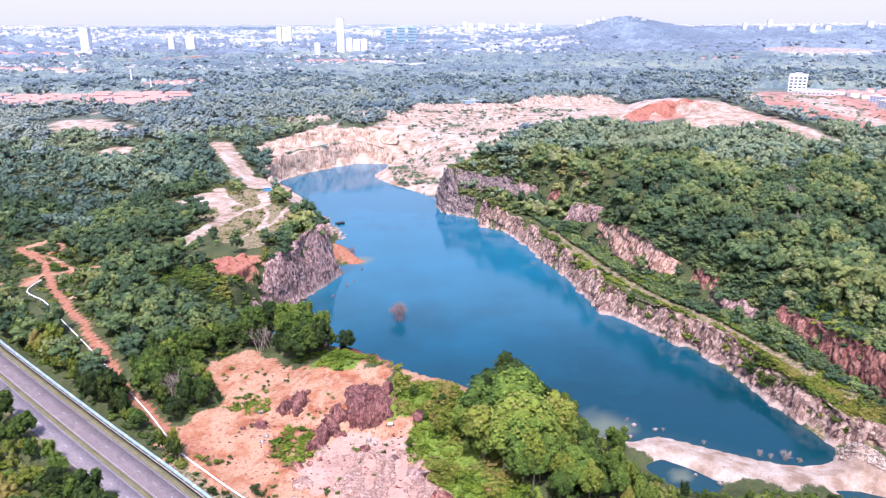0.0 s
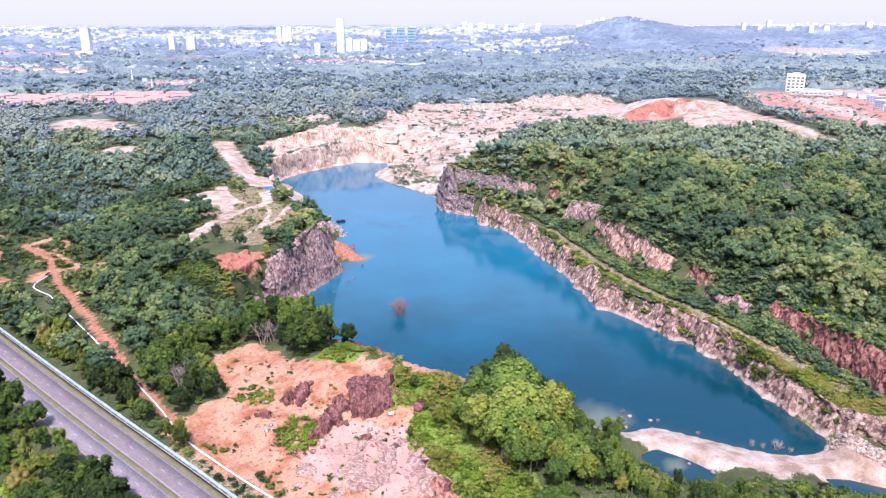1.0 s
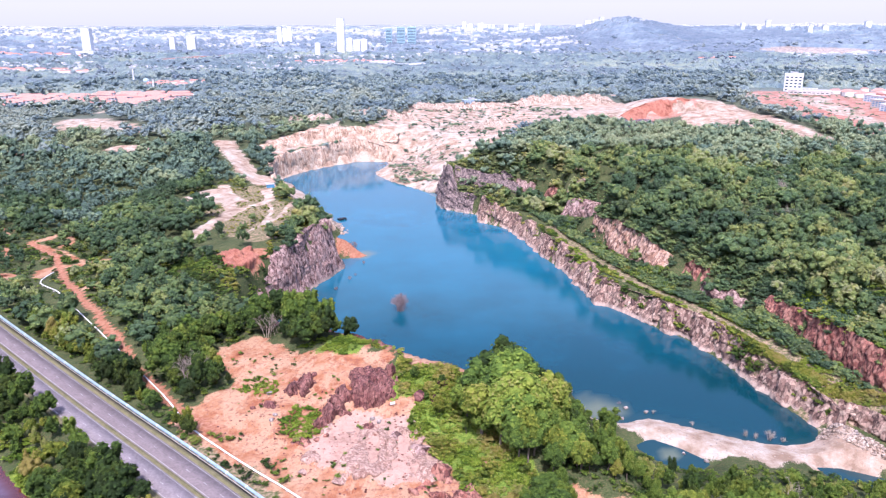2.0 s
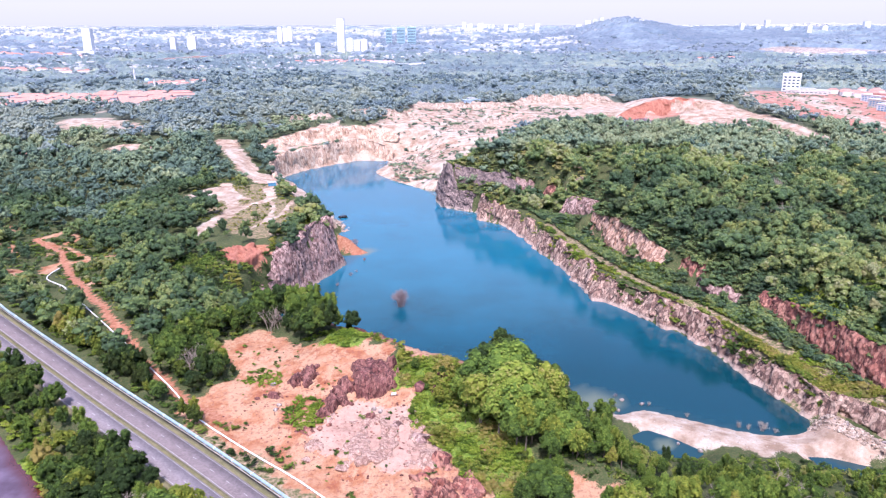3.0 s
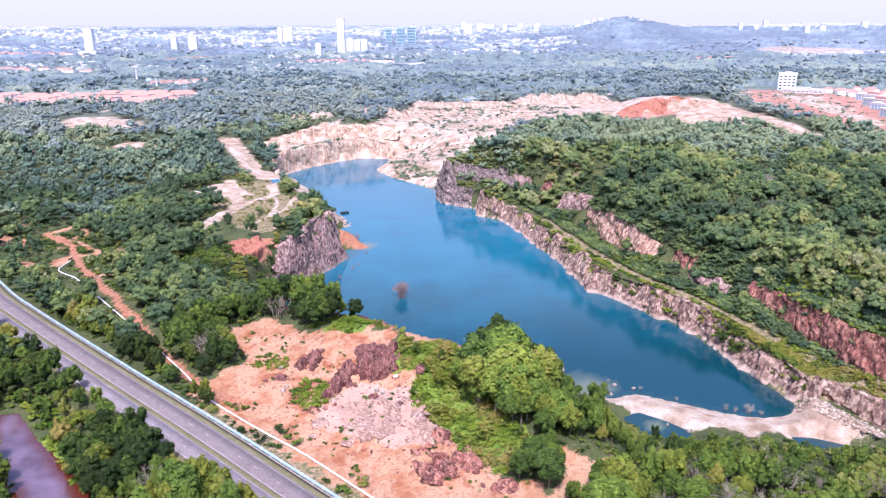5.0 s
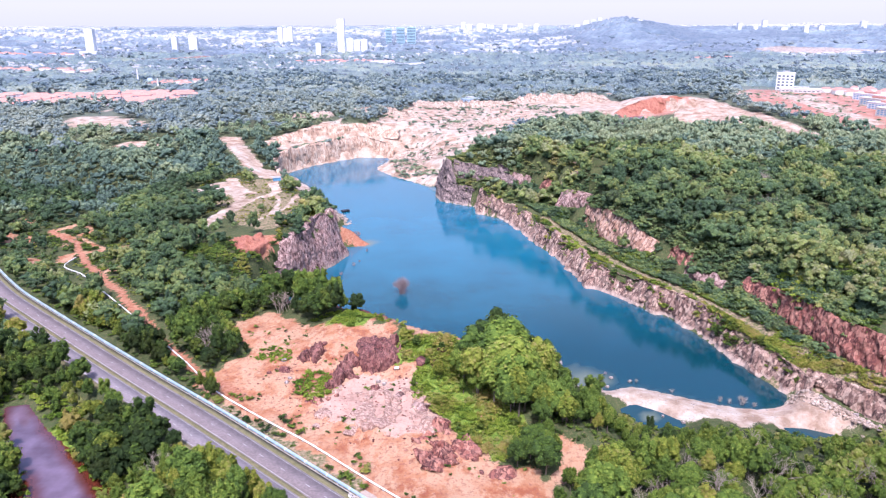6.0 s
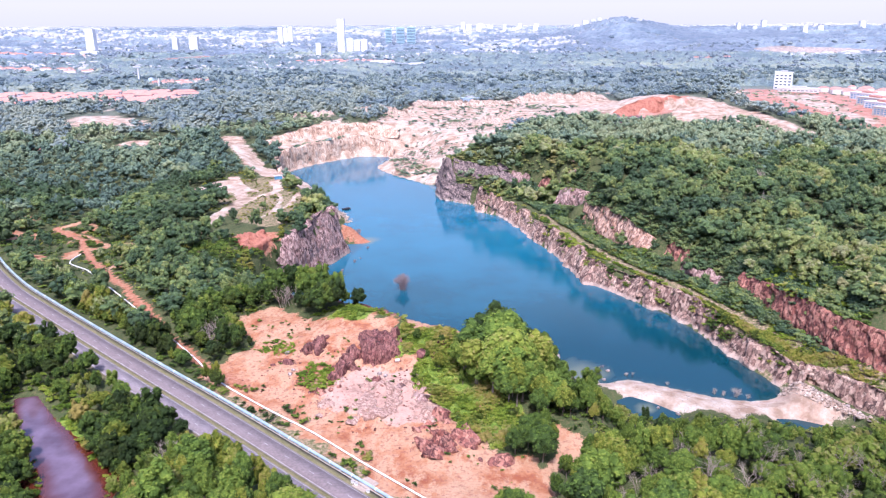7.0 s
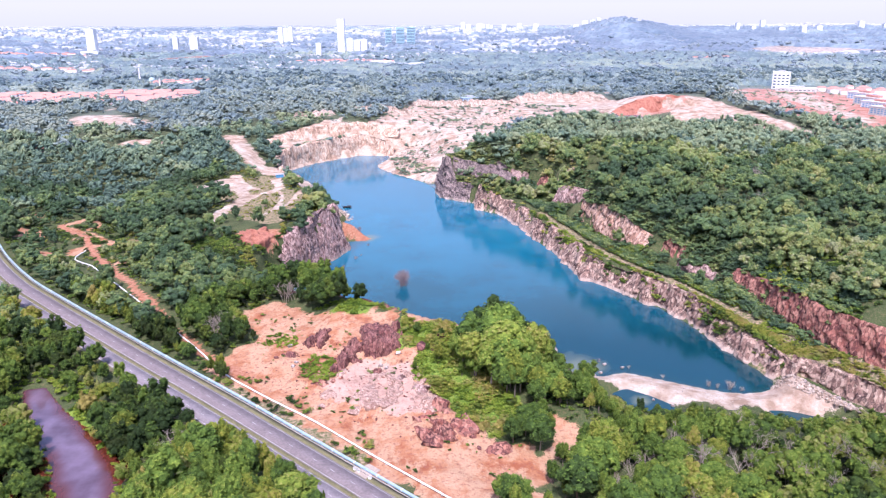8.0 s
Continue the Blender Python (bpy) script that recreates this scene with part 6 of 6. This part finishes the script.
for k in range(34):
    b = rng.uniform(0.02, 0.24) if k < 24 else rng.uniform(0.36, 0.56)
    r = rng.uniform(3900, 4500)
    storey_block("tower_block", r * math.sin(b), r * math.cos(b), rng.uniform(16, 30), 20, rng.uniform(22, 46), 6, M_TOWER, M_WINPALE, "pale distant tower block in the haze", "tower", "skyline towers")

# white six-storey building with a low podium, on the red plateau
storey_block("office_block", 652, 1384, 31, 20, 32, 5, M_WHITE, M_GLASS, "white five-storey office block on red ground", "building", "", -25, bays=4)
storey_block("podium", 668, 1352, 70, 26, 7, 1, M_CREAM, M_GLASS, "low pale podium in front of an office block", "building", "", -25, bays=9)
for k in range(4):
    storey_block("shop_row", 634 + 24 * k, 985 + 66 * k, 60, 17, 12, 3, M_WHITE if k % 2 else M_CREAM, M_BLUE, "three-storey white shop row with red roof", "building", "shop rows", -70, M_ROOFRED, 10)
storey_block("works_building", 53, 1362, 32, 14, 9, 2, M_PIPEBLUE, M_GLASS, "pale teal quarry works building", "building", "", 20, bays=6)


bm = bmesh.new()
box(bm, -1.8, -0.08, 0, 1.8, 0.05, 1.6)
HOUSE_WINDOW = bpy.data.meshes.new("window")
bm.to_mesh(HOUSE_WINDOW)
bm.free()
HOUSE_WINDOW.materials.append(M_GLASS)


def house_row(x, y, length, deep, h, turn, wall, roof, label, group):
    thing = tagged(new("terrace_houses"), label, "houses", group)
    thing.matrix_world = pose(x, y, at(x, y) - 0.6, 0, 0, turn)
    bm = bmesh.new()
    box(bm, -length / 2, -deep / 2, 0, length / 2, deep / 2, h)
    part("wall", bm, wall, thing)
    bm = bmesh.new()
    e = 0.8
    a = [bm.verts.new(p) for p in ((-length / 2 - e, -deep / 2 - e, h), (length / 2 + e, -deep / 2 - e, h), (length / 2 + e, deep / 2 + e, h), (-length / 2 - e, deep / 2 + e, h), (-length / 2 + 2, 0, h + deep * 0.32), (length / 2 - 2, 0, h + deep * 0.32))]
    for f in ((0, 1, 5, 4), (1, 2, 5), (2, 3, 4, 5), (3, 0, 4), (3, 2, 1, 0)):
        bm.faces.new([a[k] for k in f])
    part("roof", bm, roof, thing)
    for k in range(int(length / 7)):
        part_mesh("window", HOUSE_WINDOW, thing).matrix_basis = pose(-length / 2 + 7 * k + 3.4, -deep / 2, 3.2)
    return thing


# red-roofed housing west of the woods
for r in range(10):
    for k in range(12):
        u, v = -1090 + 54 * k + rng.uniform(-5, 5), 1285 + 32 * r + rng.uniform(-4, 4)
        if inside(np.array([u]), np.array([v]), CLEAR[1])[0] and rng.uniform() < 0.85:
            house_row(u, v, rng.uniform(34, 48), 11, 6, 8 + rng.uniform(-5, 5), M_TOWN, M_ROOFRED, "terrace of houses with orange-red roofs", "red-roofed terraces")
house_row(-476, 800, 22, 12, 6, 15, M_CREAM, M_ROOFRED, "long red-roofed house among dark trees", "")

# mosque-like hall with a slim tower, and a second slim tower
for x, y, h, label in ((-759, 1838, 34, "slim white tower beside a domed hall"), (-636, 1640, 26, "slim cream tower beside the woods")):
    thing = tagged(new("slim_tower"), label, "tower", "slim towers")
    thing.matrix_world = pose(x, y, at(x, y) - 0.5)
    bm = bmesh.new()
    tube(bm, (0, 0, 0), (0, 0, h), 2.6, 1.9, 10)
    part("shaft", bm, M_WHITE, thing)
    bm = bmesh.new()
    tube(bm, (0, 0, h * 0.78), (0, 0, h * 0.82), 3.4, 3.4, 10)
    bmesh.ops.create_cone(bm, cap_ends=True, segments=10, radius1=2.3, radius2=0.1, depth=5, matrix=pose(0, 0, h + 2.4))
    part("gallery", bm, M_CREAM, thing)
hall = tagged(new("domed_hall"), "white domed hall among trees", "building")
hall.matrix_world = pose(-742, 1850, at(-742, 1850) - 0.5)
bm = bmesh.new()
box(bm, -26, -10, 0, 26, 10, 8)
part("wall", bm, M_WHITE, hall)
bm = bmesh.new()
bmesh.ops.create_uvsphere(bm, u_segments=16, v_segments=8, radius=8, matrix=pose(8, 0, 8))
part("dome", bm, M_PIPEBLUE, hall)


def far_houses(name, patches, wall, roof, label):
    """Distant low houses, too many and too small to count: walls and hipped roofs."""
    for mname, material, kind in (("walls", wall, 0), ("roofs", roof, 1)):
        VV, QQ, TT, n = [], [], [], 0
        r = np.random.default_rng(len(label))
        for cx, cy, lx, ly, count, big in patches:
            x, y = cx + r.uniform(-lx, lx, count), cy + r.uniform(-ly, ly, count)
            z = land_height(x, y)[0]
            for px, py, pz in zip(x, y, z):
                w, d, h = r.uniform(14, 34) * big, r.uniform(8, 14) * big, r.uniform(5, 9) * big ** 0.5
                a = np.array([[-w, -d], [w, -d], [w, d], [-w, d]]) / 2
                if kind == 0:
                    v = np.concatenate([np.column_stack([a + (px, py), np.full(4, pz - 2)]), np.column_stack([a + (px, py), np.full(4, pz + h)])])
                    q = [[0, 1, 5, 4], [1, 2, 6, 5], [2, 3, 7, 6], [3, 0, 4, 7], [4, 5, 6, 7]]
                else:
                    v = np.concatenate([np.column_stack([a * 1.06 + (px, py), np.full(4, pz + h)]), [[px - w * 0.32, py, pz + h + d * 0.28], [px + w * 0.32, py, pz + h + d * 0.28]]])
                    q = [[0, 1, 5, 4], [2, 3, 4, 5], [1, 2, 5, 5], [3, 0, 4, 4]]
                    TT += [[n + 1, n + 2, n + 5], [n + 3, n, n + 4]]
                    q = q[:2]
                VV.append(v)
                QQ += [[n + k for k in f] for f in q]
                n += len(v)
        tagged(new(name, mesh_np(name, np.concatenate(VV), [np.array(QQ)] + ([np.array(TT)] if TT else []), material)), label + (" walls" if kind == 0 else " roofs"), "houses", kind="stuff")


far_houses("town_houses", TOWN, M_TOWN, M_ROOFPALE, "distant white houses and sheds of the town,")
far_houses("town_houses", TOWN_RED, M_CREAM, M_ROOFRED, "distant red-roofed houses of the town,")

# hazy sky low over the horizon, all the way round
m = bpy.data.materials.new("horizon_haze")
m.use_nodes = True
nt = m.node_tree
nt.nodes.remove(nt.nodes["Principled BSDF"])
em = nt.nodes.new("ShaderNodeEmission")
geo = nt.nodes.new("ShaderNodeNewGeometry")
sep = nt.nodes.new("ShaderNodeSeparateXYZ")
nt.links.new(geo.outputs["Position"], sep.inputs[0])
nt.links.new(ramp(nt, calc(nt, "MULTIPLY", sep.outputs[2], 1.0 / 2000.0), [(0.06, (0.82, 0.835, 0.95)), (0.13, (0.89, 0.895, 0.98)), (0.35, (0.82, 0.86, 0.96)), (1.0, (0.62, 0.74, 0.93))]), em.inputs[0])
em.inputs[1].default_value = 0.48
nt.links.new(em.outputs[0], nt.nodes["Material Output"].inputs[0])
k = 96
ang = np.arange(k) * 2 * math.pi / k
ring = np.concatenate([np.stack([np.sin(ang) * 4860, np.cos(ang) * 4860, np.full(k, z)], -1) for z in (60.0, 400.0, 900.0, 1900.0)])
q = [[j * k + a, j * k + (a + 1) % k, (j + 1) * k + (a + 1) % k, (j + 1) * k + a] for j in range(3) for a in range(k)]
tagged(new("backdrop_sky", mesh_np("backdrop_sky", ring, [np.array(q)], m, None, True)), "pale hazy sky low over the horizon", "sky", kind="structure")
